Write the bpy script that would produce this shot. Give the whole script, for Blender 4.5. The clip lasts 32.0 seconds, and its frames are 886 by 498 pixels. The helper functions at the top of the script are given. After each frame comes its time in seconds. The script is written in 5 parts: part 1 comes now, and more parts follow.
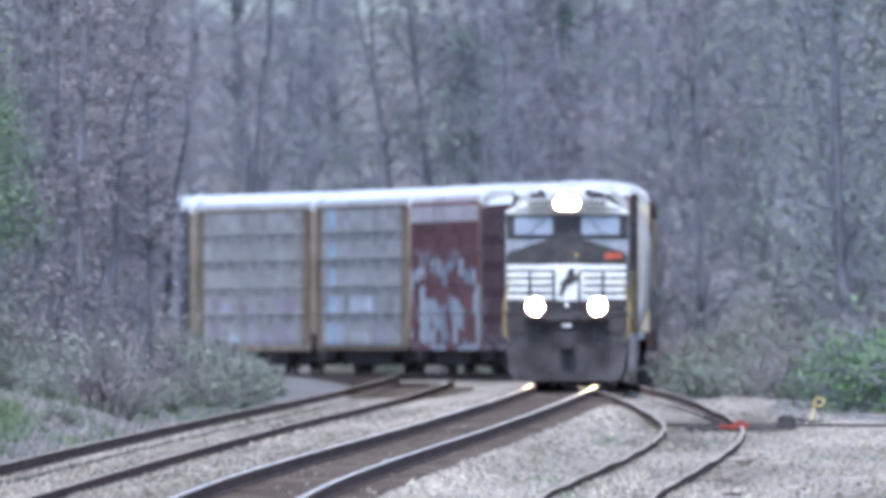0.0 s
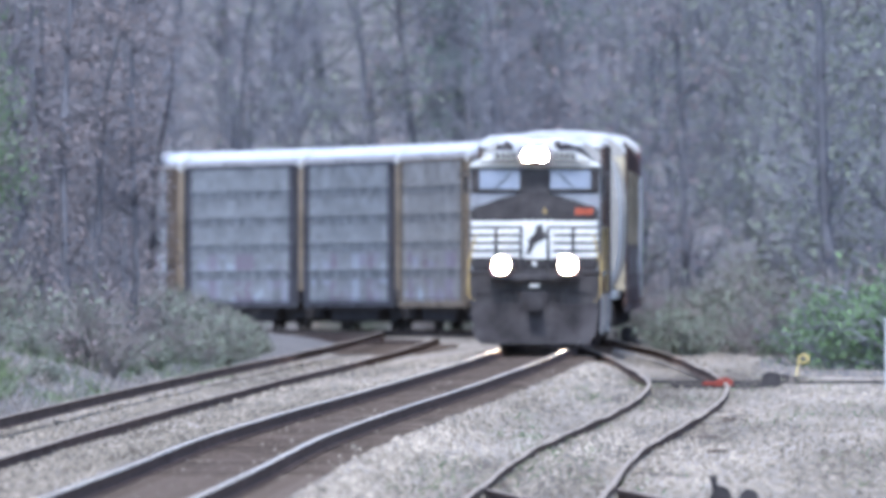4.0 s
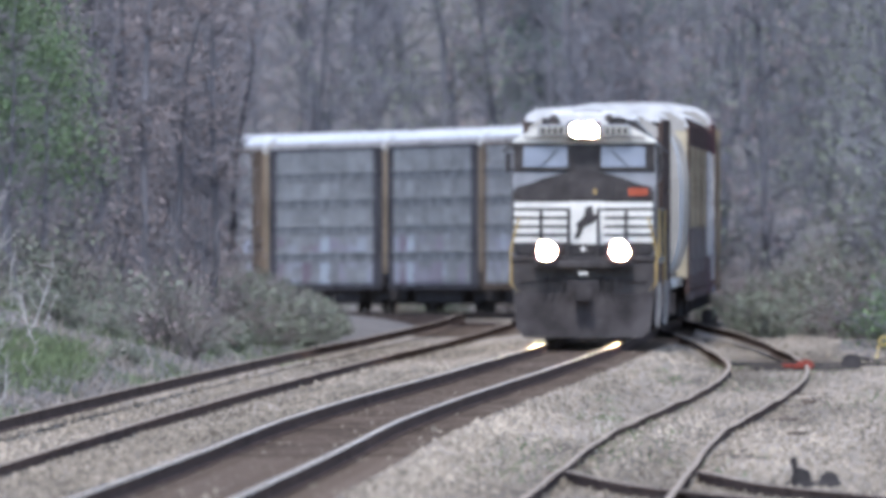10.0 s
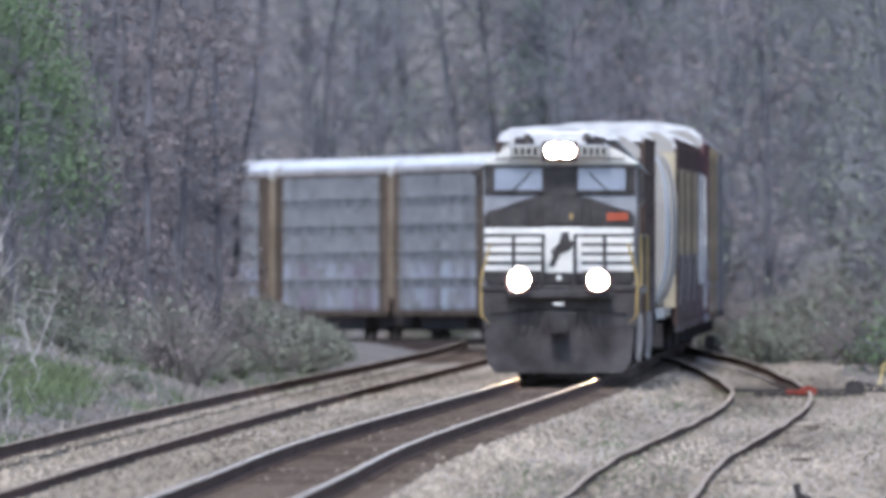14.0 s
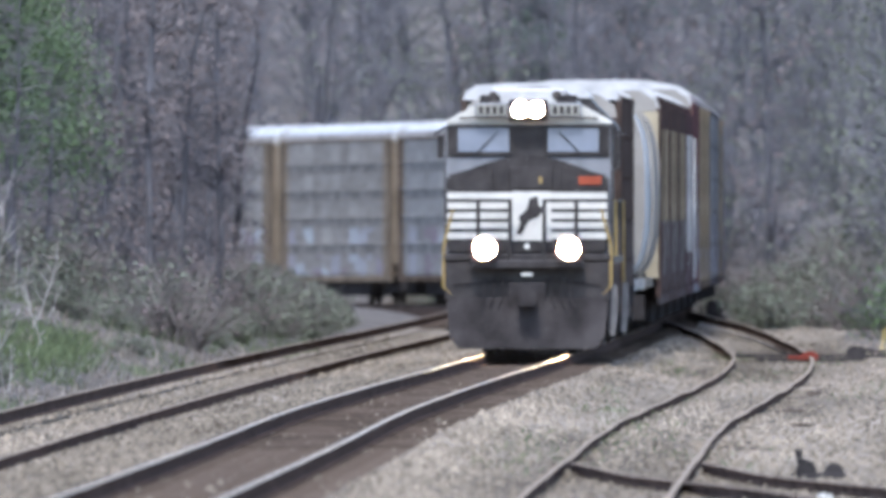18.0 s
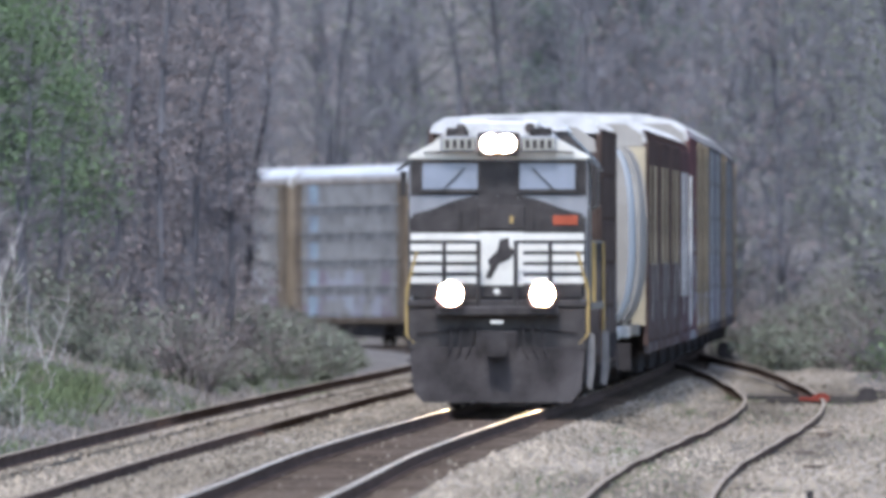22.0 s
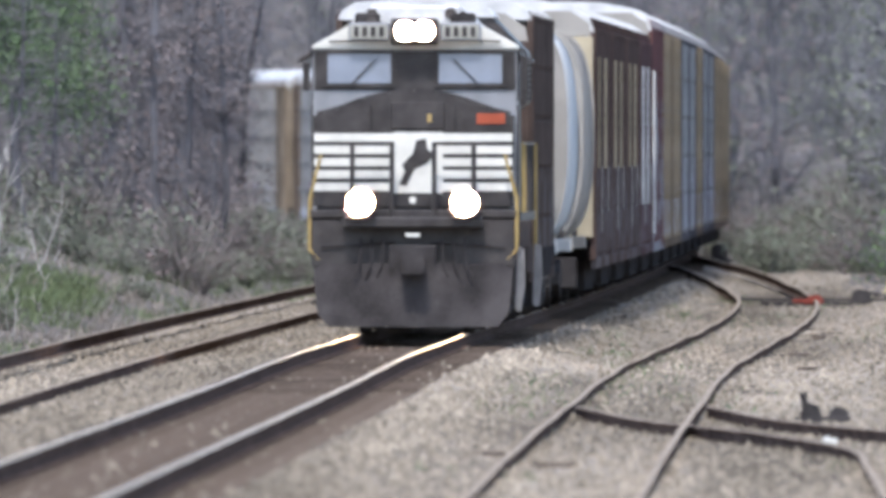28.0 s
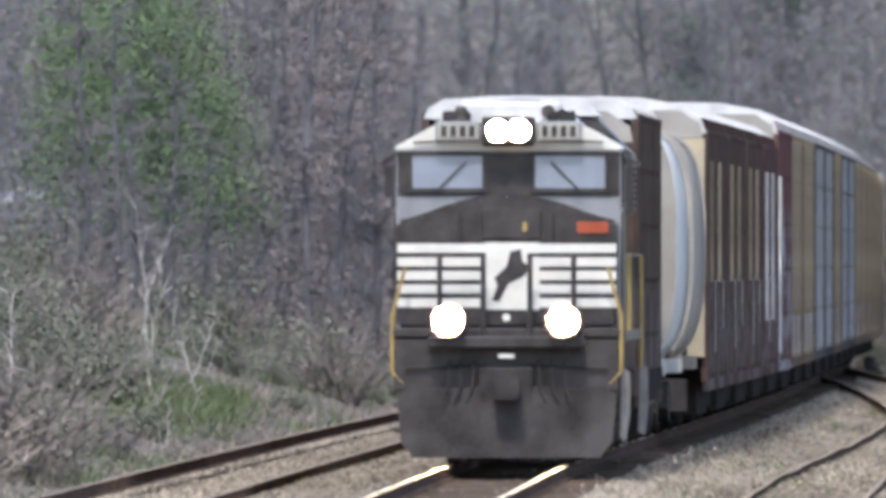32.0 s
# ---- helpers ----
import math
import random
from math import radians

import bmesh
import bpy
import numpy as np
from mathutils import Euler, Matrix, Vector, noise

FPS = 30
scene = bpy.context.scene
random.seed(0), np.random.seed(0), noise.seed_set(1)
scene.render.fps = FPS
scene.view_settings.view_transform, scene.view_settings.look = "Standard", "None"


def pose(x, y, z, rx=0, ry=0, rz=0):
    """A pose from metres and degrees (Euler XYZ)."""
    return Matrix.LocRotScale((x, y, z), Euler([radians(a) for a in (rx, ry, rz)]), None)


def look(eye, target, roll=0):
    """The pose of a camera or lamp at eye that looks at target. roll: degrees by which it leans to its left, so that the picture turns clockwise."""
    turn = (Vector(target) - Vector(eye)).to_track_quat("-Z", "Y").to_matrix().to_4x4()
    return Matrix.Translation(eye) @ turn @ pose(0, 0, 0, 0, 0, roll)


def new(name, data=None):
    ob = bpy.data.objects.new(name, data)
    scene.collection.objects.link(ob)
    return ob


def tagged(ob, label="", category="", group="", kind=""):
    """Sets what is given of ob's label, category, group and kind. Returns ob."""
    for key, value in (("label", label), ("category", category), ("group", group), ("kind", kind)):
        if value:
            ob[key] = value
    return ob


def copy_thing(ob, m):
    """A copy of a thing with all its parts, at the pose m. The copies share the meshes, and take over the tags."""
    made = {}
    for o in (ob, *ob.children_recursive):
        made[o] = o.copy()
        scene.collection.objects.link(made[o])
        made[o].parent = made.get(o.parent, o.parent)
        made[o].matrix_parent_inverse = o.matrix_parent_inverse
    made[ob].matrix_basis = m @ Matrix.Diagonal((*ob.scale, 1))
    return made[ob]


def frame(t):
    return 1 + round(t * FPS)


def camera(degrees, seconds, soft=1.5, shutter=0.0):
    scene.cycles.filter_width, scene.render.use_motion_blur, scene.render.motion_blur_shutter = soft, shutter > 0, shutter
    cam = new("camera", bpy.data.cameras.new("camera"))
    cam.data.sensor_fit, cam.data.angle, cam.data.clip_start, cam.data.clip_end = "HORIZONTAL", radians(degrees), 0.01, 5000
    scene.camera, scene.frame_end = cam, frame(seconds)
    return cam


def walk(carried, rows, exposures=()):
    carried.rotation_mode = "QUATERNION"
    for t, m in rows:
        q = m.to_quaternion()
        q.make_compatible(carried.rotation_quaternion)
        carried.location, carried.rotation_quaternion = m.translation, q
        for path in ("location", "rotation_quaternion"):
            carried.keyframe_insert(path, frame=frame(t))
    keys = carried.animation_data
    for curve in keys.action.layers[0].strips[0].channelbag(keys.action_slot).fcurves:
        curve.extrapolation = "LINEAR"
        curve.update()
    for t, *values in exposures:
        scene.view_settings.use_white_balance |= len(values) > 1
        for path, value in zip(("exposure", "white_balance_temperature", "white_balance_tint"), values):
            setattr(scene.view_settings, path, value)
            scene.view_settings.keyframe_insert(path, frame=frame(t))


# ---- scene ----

# The camera stands beside the line, 2.65 m above the rails, with a very long lens, and is only turned.
EYE = (0.0, 0.0, 2.65)
cam = camera(1.18206, 32.0, soft=4.2)
# real long glass: a wide opening focused on the middle of the line
cam.data.dof.use_dof, cam.data.dof.focus_distance, cam.data.dof.aperture_fstop = True, 645.0, 10.0
walk(cam, [
    (0.0, look(EYE, (-6.833, 1000, 3.204))),
    (0.5, look(EYE, (-6.522, 1000, 2.943))),
    (1.0, look(EYE, (-6.793, 1000, 2.770))),
    (1.5, look(EYE, (-6.577, 1000, 1.820))),
    (2.0, look(EYE, (-5.428, 1000, 1.593))),
    (2.5, look(EYE, (-5.532, 1000, 3.167))),
    (3.0, look(EYE, (-6.301, 1000, 3.487))),
    (3.5, look(EYE, (-6.346, 1000, 2.237))),
    (5.5, look(EYE, (-7.272, 1000, 2.169))),
    (6.0, look(EYE, (-7.407, 1000, 2.506))),
    (6.5, look(EYE, (-6.745, 1000, 2.430))),
    (7.0, look(EYE, (-6.689, 1000, 1.852))),
    (7.5, look(EYE, (-6.843, 1000, 2.696))),
    (8.0, look(EYE, (-7.017, 1000, 2.091))),
    (8.5, look(EYE, (-6.930, 1000, 2.321))),
    (9.0, look(EYE, (-7.209, 1000, 2.449))),
    (9.5, look(EYE, (-7.703, 1000, 2.337))),
    (10.0, look(EYE, (-8.346, 1000, 1.783))),
    (10.5, look(EYE, (-8.297, 1000, 1.466))),
    (11.0, look(EYE, (-7.791, 1000, 1.457))),
    (11.5, look(EYE, (-7.696, 1000, 1.990))),
    (12.0, look(EYE, (-8.098, 1000, 2.330))),
    (12.5, look(EYE, (-8.464, 1000, 2.315))),
    (13.0, look(EYE, (-8.866, 1000, 2.558))),
    (13.5, look(EYE, (-8.636, 1000, 2.732))),
    (14.0, look(EYE, (-8.418, 1000, 2.394))),
    (14.5, look(EYE, (-8.648, 1000, 2.100))),
    (16.5, look(EYE, (-8.709, 1000, 1.647))),
    (17.0, look(EYE, (-8.635, 1000, 1.734))),
    (17.5, look(EYE, (-8.645, 1000, 1.748))),
    (18.0, look(EYE, (-8.457, 1000, 1.589))),
    (18.5, look(EYE, (-8.292, 1000, 1.353))),
    (19.0, look(EYE, (-8.315, 1000, 1.712))),
    (19.5, look(EYE, (-8.042, 1000, 1.712))),
    (20.0, look(EYE, (-8.060, 1000, 1.948))),
    (20.5, look(EYE, (-7.591, 1000, 2.115))),
    (21.0, look(EYE, (-7.318, 1000, 2.286))),
    (21.5, look(EYE, (-8.182, 1000, 2.602))),
    (22.0, look(EYE, (-8.715, 1000, 2.558))),
    (22.5, look(EYE, (-9.198, 1000, 2.618))),
    (23.0, look(EYE, (-9.186, 1000, 2.707))),
    (23.5, look(EYE, (-8.147, 1000, 2.550))),
    (24.0, look(EYE, (-7.518, 1000, 2.280))),
    (24.5, look(EYE, (-8.014, 1000, 1.849))),
    (25.0, look(EYE, (-8.558, 1000, 0.847))),
    (25.5, look(EYE, (-8.747, 1000, 0.162))),
    (27.5, look(EYE, (-9.526, 1000, 1.561))),
    (28.0, look(EYE, (-8.570, 1000, 0.277))),
    (28.5, look(EYE, (-9.794, 1000, 0.438))),
    (29.0, look(EYE, (-10.711, 1000, 1.122))),
    (29.5, look(EYE, (-11.688, 1000, 2.522))),
    (30.0, look(EYE, (-11.667, 1000, 2.437))),
    (30.5, look(EYE, (-11.764, 1000, 1.975))),
    (31.0, look(EYE, (-11.712, 1000, 1.880))),
    (31.5, look(EYE, (-11.648, 1000, 2.387))),
    (32.0, look(EYE, (-12.123, 1000, 2.88))),
], exposures=[(0.0, 1.36, 5170, 11), (6.0, 1.36, 5350, 11), (7.0, 1.22, 5450, 11), (8.0, 1.10, 5520, 11), (10.0, 1.04, 5620, 11), (13.0, 1.02, 5660, 11), (19.0, 1.04, 5660, 10), (25.0, 1.06, 5820, 10), (28.0, 1.12, 5940, 10), (31.0, 1.18, 6100, 10), (32.0, 1.07, 6140, 10)])

# ---- light ----
world = bpy.data.worlds.new("sky")
scene.world = world
world.use_nodes = True
wn = world.node_tree.nodes
sky = wn.new("ShaderNodeTexSky")
sky.sky_type, sky.sun_disc = "NISHITA", False
SUN_ELEVATION, SUN_BEARING = radians(58), radians(-171)  # bearing from +y towards +x
sky.sun_elevation, sky.sun_rotation = SUN_ELEVATION, SUN_BEARING
sky.air_density, sky.dust_density = 1.0, 2.0
wn["Background"].inputs["Strength"].default_value = 0.15
world.node_tree.links.new(sky.outputs["Color"], wn["Background"].inputs["Color"])
sun = new("sun", bpy.data.lights.new("sun", "SUN"))
sun.data.energy, sun.data.angle, sun.data.color = 1.75, radians(4.0), (1.0, 0.94, 0.86)
sun_way = Vector((math.sin(SUN_BEARING) * math.cos(SUN_ELEVATION), math.cos(SUN_BEARING) * math.cos(SUN_ELEVATION), math.sin(SUN_ELEVATION)))
sun.matrix_world = look(sun_way * 300 + Vector((0, 700, 0)), (0, 700, 0))


# ---- materials ----
def mat(name, color, rough=0.7, metal=0.0, var=0.25, scale=3.0, bump=0.15, dark=None, per_object=0.0, per_island=0.0, stretch=(1, 1, 1), fine=40.0, shine=None):
    """A surface with stains at one scale and grain at a finer one."""
    m = bpy.data.materials.new(name)
    m.use_nodes = True
    n, l = m.node_tree.nodes, m.node_tree.links
    b = n["Principled BSDF"]
    b.inputs["Roughness"].default_value, b.inputs["Metallic"].default_value = rough, metal
    b.inputs["Specular IOR Level"].default_value = shine if shine is not None else 0.5 if rough < 0.45 else 0.0
    tc, mp = n.new("ShaderNodeTexCoord"), n.new("ShaderNodeMapping")
    mp.inputs["Scale"].default_value = stretch
    l.new(tc.outputs["Object"], mp.inputs["Vector"])
    big, small = n.new("ShaderNodeTexNoise"), n.new("ShaderNodeTexNoise")
    for tex, s, det in ((big, scale, 5.0), (small, fine, 3.0)):
        tex.inputs["Scale"].default_value, tex.inputs["Detail"].default_value = s, det
        l.new(mp.outputs["Vector"], tex.inputs["Vector"])
    mix = n.new("ShaderNodeMix")
    mix.data_type = "RGBA"
    d = dark or tuple(c * (1 - var) for c in color)
    g = tuple(min(1, c * (1 + var * 0.6)) for c in color)
    mix.inputs["A"].default_value, mix.inputs["B"].default_value = (*d, 1), (*g, 1)
    ramp = n.new("ShaderNodeMapRange")
    ramp.inputs["From Min"].default_value, ramp.inputs["From Max"].default_value = 0.32, 0.68
    add = n.new("ShaderNodeMath")
    add.operation = "MULTIPLY_ADD"
    l.new(small.outputs["Fac"], add.inputs[0])
    add.inputs[1].default_value = 0.35
    sub = n.new("ShaderNodeMath")
    sub.operation = "MULTIPLY_ADD"
    l.new(big.outputs["Fac"], sub.inputs[0])
    sub.inputs[1].default_value, sub.inputs[2].default_value = 1.0, -0.175
    l.new(sub.outputs[0], add.inputs[2])
    l.new(add.outputs[0], ramp.inputs["Value"])
    l.new(ramp.outputs["Result"], mix.inputs["Factor"])
    out = mix.outputs["Result"]
    if per_object or per_island:
        hs = n.new("ShaderNodeHueSaturation")
        src = n.new("ShaderNodeObjectInfo").outputs["Random"] if per_object else n.new("ShaderNodeNewGeometry").outputs["Random Per Island"]
        k = per_object or per_island
        mr = n.new("ShaderNodeMapRange")
        mr.inputs["To Min"].default_value, mr.inputs["To Max"].default_value = 1 - k, 1 + k
        l.new(src, mr.inputs["Value"])
        l.new(mr.outputs["Result"], hs.inputs["Value"])
        l.new(out, hs.inputs["Color"])
        out = hs.outputs["Color"]
    l.new(out, b.inputs["Base Color"])
    if bump:
        bp = n.new("ShaderNodeBump")
        bp.inputs["Strength"].default_value, bp.inputs["Distance"].default_value = bump, 0.03
        l.new(small.outputs["Fac"], bp.inputs["Height"])
        l.new(bp.outputs["Normal"], b.inputs["Normal"])
    return m


def glow(name, color, strength):
    m = bpy.data.materials.new(name)
    m.use_nodes = True
    b = m.node_tree.nodes["Principled BSDF"]
    b.inputs["Base Color"].default_value = (0.8, 0.8, 0.78, 1)
    b.inputs["Emission Color"].default_value, b.inputs["Emission Strength"].default_value = (*color, 1), strength
    return m


M_BLACK = mat("black_paint", (0.052, 0.046, 0.044), 0.4, var=0.4, bump=0.04, shine=0.2)
M_GRIME = mat("grimy_black_steel", (0.08, 0.07, 0.064), 0.75, var=0.45, bump=0.2)
M_SOOT = mat("sooty_iron", (0.052, 0.047, 0.046), 0.7, var=0.4, bump=0.1)
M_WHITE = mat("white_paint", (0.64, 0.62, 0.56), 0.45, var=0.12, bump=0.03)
# pale car roofs; on the locomotive it paints in the sky's sheen
M_PALE = mat("pale_roof_and_sky_sheen", (0.54, 0.53, 0.52), 0.4, var=0.2, bump=0.05)
# grey board frames; on the cab it paints the sky mirrored in black paint
M_CABGREY = mat("grey_paint_and_sky_sheen", (0.24, 0.24, 0.25), 0.35, var=0.2, bump=0.03)
M_YELLOW = mat("yellow_paint", (0.36, 0.262, 0.11), 0.5, var=0.3, bump=0.05)
M_ORANGE = mat("orange_paint", (0.75, 0.14, 0.04), 0.5, var=0.15, bump=0.03)
M_RED = mat("red_paint", (0.22, 0.055, 0.04), 0.55, var=0.3, bump=0.05)
# base colour lightened to paint in the sky mirrored by the panes
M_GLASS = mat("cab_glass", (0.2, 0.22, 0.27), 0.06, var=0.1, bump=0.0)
M_RAILTOP = mat("polished_rail_steel", (0.56, 0.44, 0.32), 0.34, 0.55, var=0.25, bump=0.03, shine=0.0)
M_RAIL = mat("rusty_rail_steel", (0.12, 0.086, 0.07), 0.8, var=0.45, scale=2.0, bump=0.2)
M_RUSTTOP = mat("dull_rail_steel", (0.3, 0.25, 0.2), 0.6, 0.0, var=0.3, bump=0.1)
M_TIE = mat("weathered_tie_timber", (0.12, 0.094, 0.076), 0.9, var=0.4, bump=0.4, per_island=0.35)
M_STONE = mat("ballast_stone", (0.255, 0.216, 0.168), 0.9, var=0.5, bump=0.3, per_island=0.45, scale=0.4, stretch=(1, 0.016, 1))
M_LAMP = glow("lit_headlight_lens", (1.0, 0.7, 0.4), 1000.0)
M_DITCH = glow("lit_ditch_light_lens", (1.0, 0.64, 0.33), 1900.0)
M_BARK = mat("grey_bark", (0.128, 0.124, 0.132), 0.95, var=0.3, scale=1.5, bump=0.3, per_object=0.1)
M_BRUSH = mat("brown_brushwood", (0.182, 0.165, 0.15), 0.95, var=0.2, scale=0.8, bump=0.0, per_island=0.15)
M_TWIG = mat("bare_twigs", (0.18, 0.175, 0.185), 0.95, var=0.12, scale=0.8, bump=0.0, per_island=0.06)
M_PALEBARK = mat("pale_dead_wood", (0.42, 0.39, 0.36), 0.9, var=0.3, bump=0.2)
M_SPRING = mat("spring_leaf", (0.172, 0.186, 0.14), 0.7, var=0.25, scale=0.6, bump=0.0, per_island=0.22)
M_EVER = mat("evergreen_leaf", (0.11, 0.14, 0.11), 0.7, var=0.3, scale=0.6, bump=0.0, per_island=0.4)
M_BRIGHT = mat("fresh_green_leaf", (0.13, 0.185, 0.092), 0.65, var=0.25, scale=0.8, bump=0.0, per_island=0.22)
M_BUD = mat("reddish_buds", (0.228, 0.182, 0.174), 0.9, var=0.15, scale=0.5, bump=0.0, per_island=0.08)
M_STRAW = mat("dry_straw", (0.28, 0.243, 0.205), 0.95, var=0.3, scale=0.7, bump=0.0, per_island=0.4)
M_GRASS = mat("spring_grass", (0.128, 0.155, 0.082), 0.85, var=0.35, scale=0.5, bump=0.0, per_island=0.35)


# ---- mesh helpers ----
def mesh_of(name, bm, material):
    me = bpy.data.meshes.new(name)
    bm.normal_update()
    bm.to_mesh(me)
    bm.free()
    for one in material if isinstance(material, (list, tuple)) else (material,):
        me.materials.append(one)
    return me


def part(name, bm, material, parent, label=""):
    """One mesh object under a thing or a part."""
    ob = new(name, mesh_of(name, bm, material))
    ob.parent = parent
    return tagged(ob, label)


def thing(name, label, category, group="", kind="", at=None):
    ob = new(name)
    if at is not None:
        ob.matrix_world = at
    return tagged(ob, label, category, group, kind)


def B():
    return bmesh.new()


def box(bm, x0, x1, y0, y1, z0, z1, bevel=0.0):
    v = [bm.verts.new((x, y, z)) for x in (x0, x1) for y in (y0, y1) for z in (z0, z1)]
    fs = [bm.faces.new([v[i] for i in q]) for q in ((0, 1, 3, 2), (4, 6, 7, 5), (0, 4, 5, 1), (2, 3, 7, 6), (0, 2, 6, 4), (1, 5, 7, 3))]
    if bevel:
        bmesh.ops.bevel(bm, geom=list({e for f in fs for e in f.edges}), offset=bevel, segments=1, affect="EDGES")
    return bm


def prism(bm, outline, a, b, axis="y", bevel=0.0):
    """An outline, counter-clockwise or not, drawn out along an axis from a to b."""
    def at(p, q, w):
        return (p, w, q) if axis == "y" else (w, p, q) if axis == "x" else (p, q, w)
    lo = [bm.verts.new(at(p, q, a)) for p, q in outline]
    hi = [bm.verts.new(at(p, q, b)) for p, q in outline]
    n = len(outline)
    fs = [bm.faces.new(lo[::-1]), bm.faces.new(hi)] + [bm.faces.new((lo[i], lo[(i + 1) % n], hi[(i + 1) % n], hi[i])) for i in range(n)]
    bmesh.ops.recalc_face_normals(bm, faces=fs)
    if bevel:
        bmesh.ops.bevel(bm, geom=list({e for f in fs for e in f.edges}), offset=bevel, segments=2, affect="EDGES")
    return bm


def tube(bm, p0, p1, r0, r1=None, n=6, caps=True):
    p0, p1 = Vector(p0), Vector(p1)
    r1 = r0 if r1 is None else r1
    w = (p1 - p0).normalized()
    u = w.orthogonal().normalized()
    v = w.cross(u)
    ring = [[bm.verts.new(p + (u * math.cos(6.2832 * i / n) + v * math.sin(6.2832 * i / n)) * r) for i in range(n)] for p, r in ((p0, r0), (p1, r1))]
    for i in range(n):
        bm.faces.new((ring[0][i], ring[0][(i + 1) % n], ring[1][(i + 1) % n], ring[1][i]))
    if caps:
        bm.faces.new(ring[0][::-1]), bm.faces.new(ring[1])
    return bm


# ---- the plan ----
# Distance y from the camera against the sideways place x of the main track; beyond CURVE it turns to -x in a circle.
def spline(points):
    ys, xs = np.array([p[0] for p in points], float), np.array([p[1] for p in points], float)
    m = np.gradient(xs, ys)

    def at(y):
        y = min(max(y, ys[0] - 400), ys[-1] + 400)
        i = int(np.clip(np.searchsorted(ys, y) - 1, 0, len(ys) - 2))
        h = ys[i + 1] - ys[i]
        t = (y - ys[i]) / h
        if t < 0:
            return xs[0] + m[0] * (y - ys[0])
        if t > 1:
            return xs[-1] + m[-1] * (y - ys[-1])
        return float(xs[i] * (1 + 2 * t) * (1 - t) ** 2 + m[i] * h * t * (1 - t) ** 2 + xs[i + 1] * t * t * (3 - 2 * t) + m[i + 1] * h * t * t * (t - 1))
    return at


CURVE, RADIUS = 1158.0, 953.0
near_x = spline([(100, -6.3), (330, -6.1), (474, -5.9), (555, -5.85), (600, -5.68), (735, -4.98), (866, -4.42), (1017, -4.0), (1090, -3.84), (1158, -3.8)])


def main_at(p, side=0.0):
    """Place on the main track p metres along it, side metres to the right of it."""
    if p < CURVE:
        k = (near_x(p + 1) - near_x(p - 1)) / 2
        return Vector((near_x(p) + side, p - k * side, rail_z(p)))
    a = (p - CURVE) / RADIUS
    r = RADIUS + side
    return Vector((near_x(CURVE) - RADIUS + r * math.cos(a), CURVE + r * math.sin(a), rail_z(p)))


def rail_z(p):
    return 0.0 if p < 980 else max(-0.36 * ((p - 980) / 310.0) ** 2, -1.2)


def along(x, y):
    """The way along the main track and the distance beside it, of a place."""
    if y < CURVE:
        return y, x - near_x(y)
    cx = near_x(CURVE) - RADIUS
    if x < cx + 1:
        return CURVE + 1600, -500
    a = math.atan2(y - CURVE, x - cx)
    return CURVE + a * RADIUS, math.hypot(x - cx, y - CURVE) - RADIUS


def smooth(a, b, v):
    t = min(max((v - a) / (b - a), 0), 1)
    return t * t * (3 - 2 * t)


def ground_z(x, y):
    p, side = along(x, y)
    z = rail_z(min(p, 1700))
    n = noise.noise((x * 0.15, y * 0.05, 3)) * 0.5 + noise.noise((x * 0.6, y * 0.25, 7)) * 0.2
    bed = -0.205 - 0.265 * smooth(1.5, 2.9, side) * (1 - smooth(850, 1060, p)) - 0.145 * smooth(-1.5, -2.6, side) - 0.06 * smooth(-2.8, -3.3, side)
    z += bed
    if 840 < p < 1060 and 0 < side < 6:
        z -= 0.11 * (1 - smooth(0.9, 1.6, abs(x - siding_x(y)))) * smooth(840, 880, p) * (1 - smooth(1020, 1060, p))
    if side < -5.6:
        far = smooth(560, 700, p)
        z += (0.05 + (0.25 - 0.14 * smooth(840, 960, p)) * min(-5.6 - side, 26)) * (0.35 + 0.65 * far) * smooth(-5.6, -7.5, side) + n * 0.5 * smooth(-6, -9, side)
    if side > 6:
        k = smooth(900, 1000, p)
        z += k * (0.22 * min(side - 6, 60)) + n * 0.4 * smooth(5, 9, side) * (0.25 + k)
    return z


left_x = spline([(100, -10.2), (484, -9.95), (565, -9.9), (664, -9.75), (760, -9.5), (850, -9.2), (950, -8.75), (1050, -8.45), (1158, -8.4)])
siding_x = spline([(100, -2.5), (370, -2.24), (456, -2.12), (500, -2.04), (585, -1.85), (661, -1.3), (786, -0.67), (846, -0.68), (885, -0.95), (957, -1.85), (1020, -3.1), (1070, -3.75), (1100, -3.85)])
spur_x = spline([(150, 1.5), (377, 1.38), (404, 1.28), (430, 1.05), (445, 0.35), (470, -1.1), (496, -2.0)])


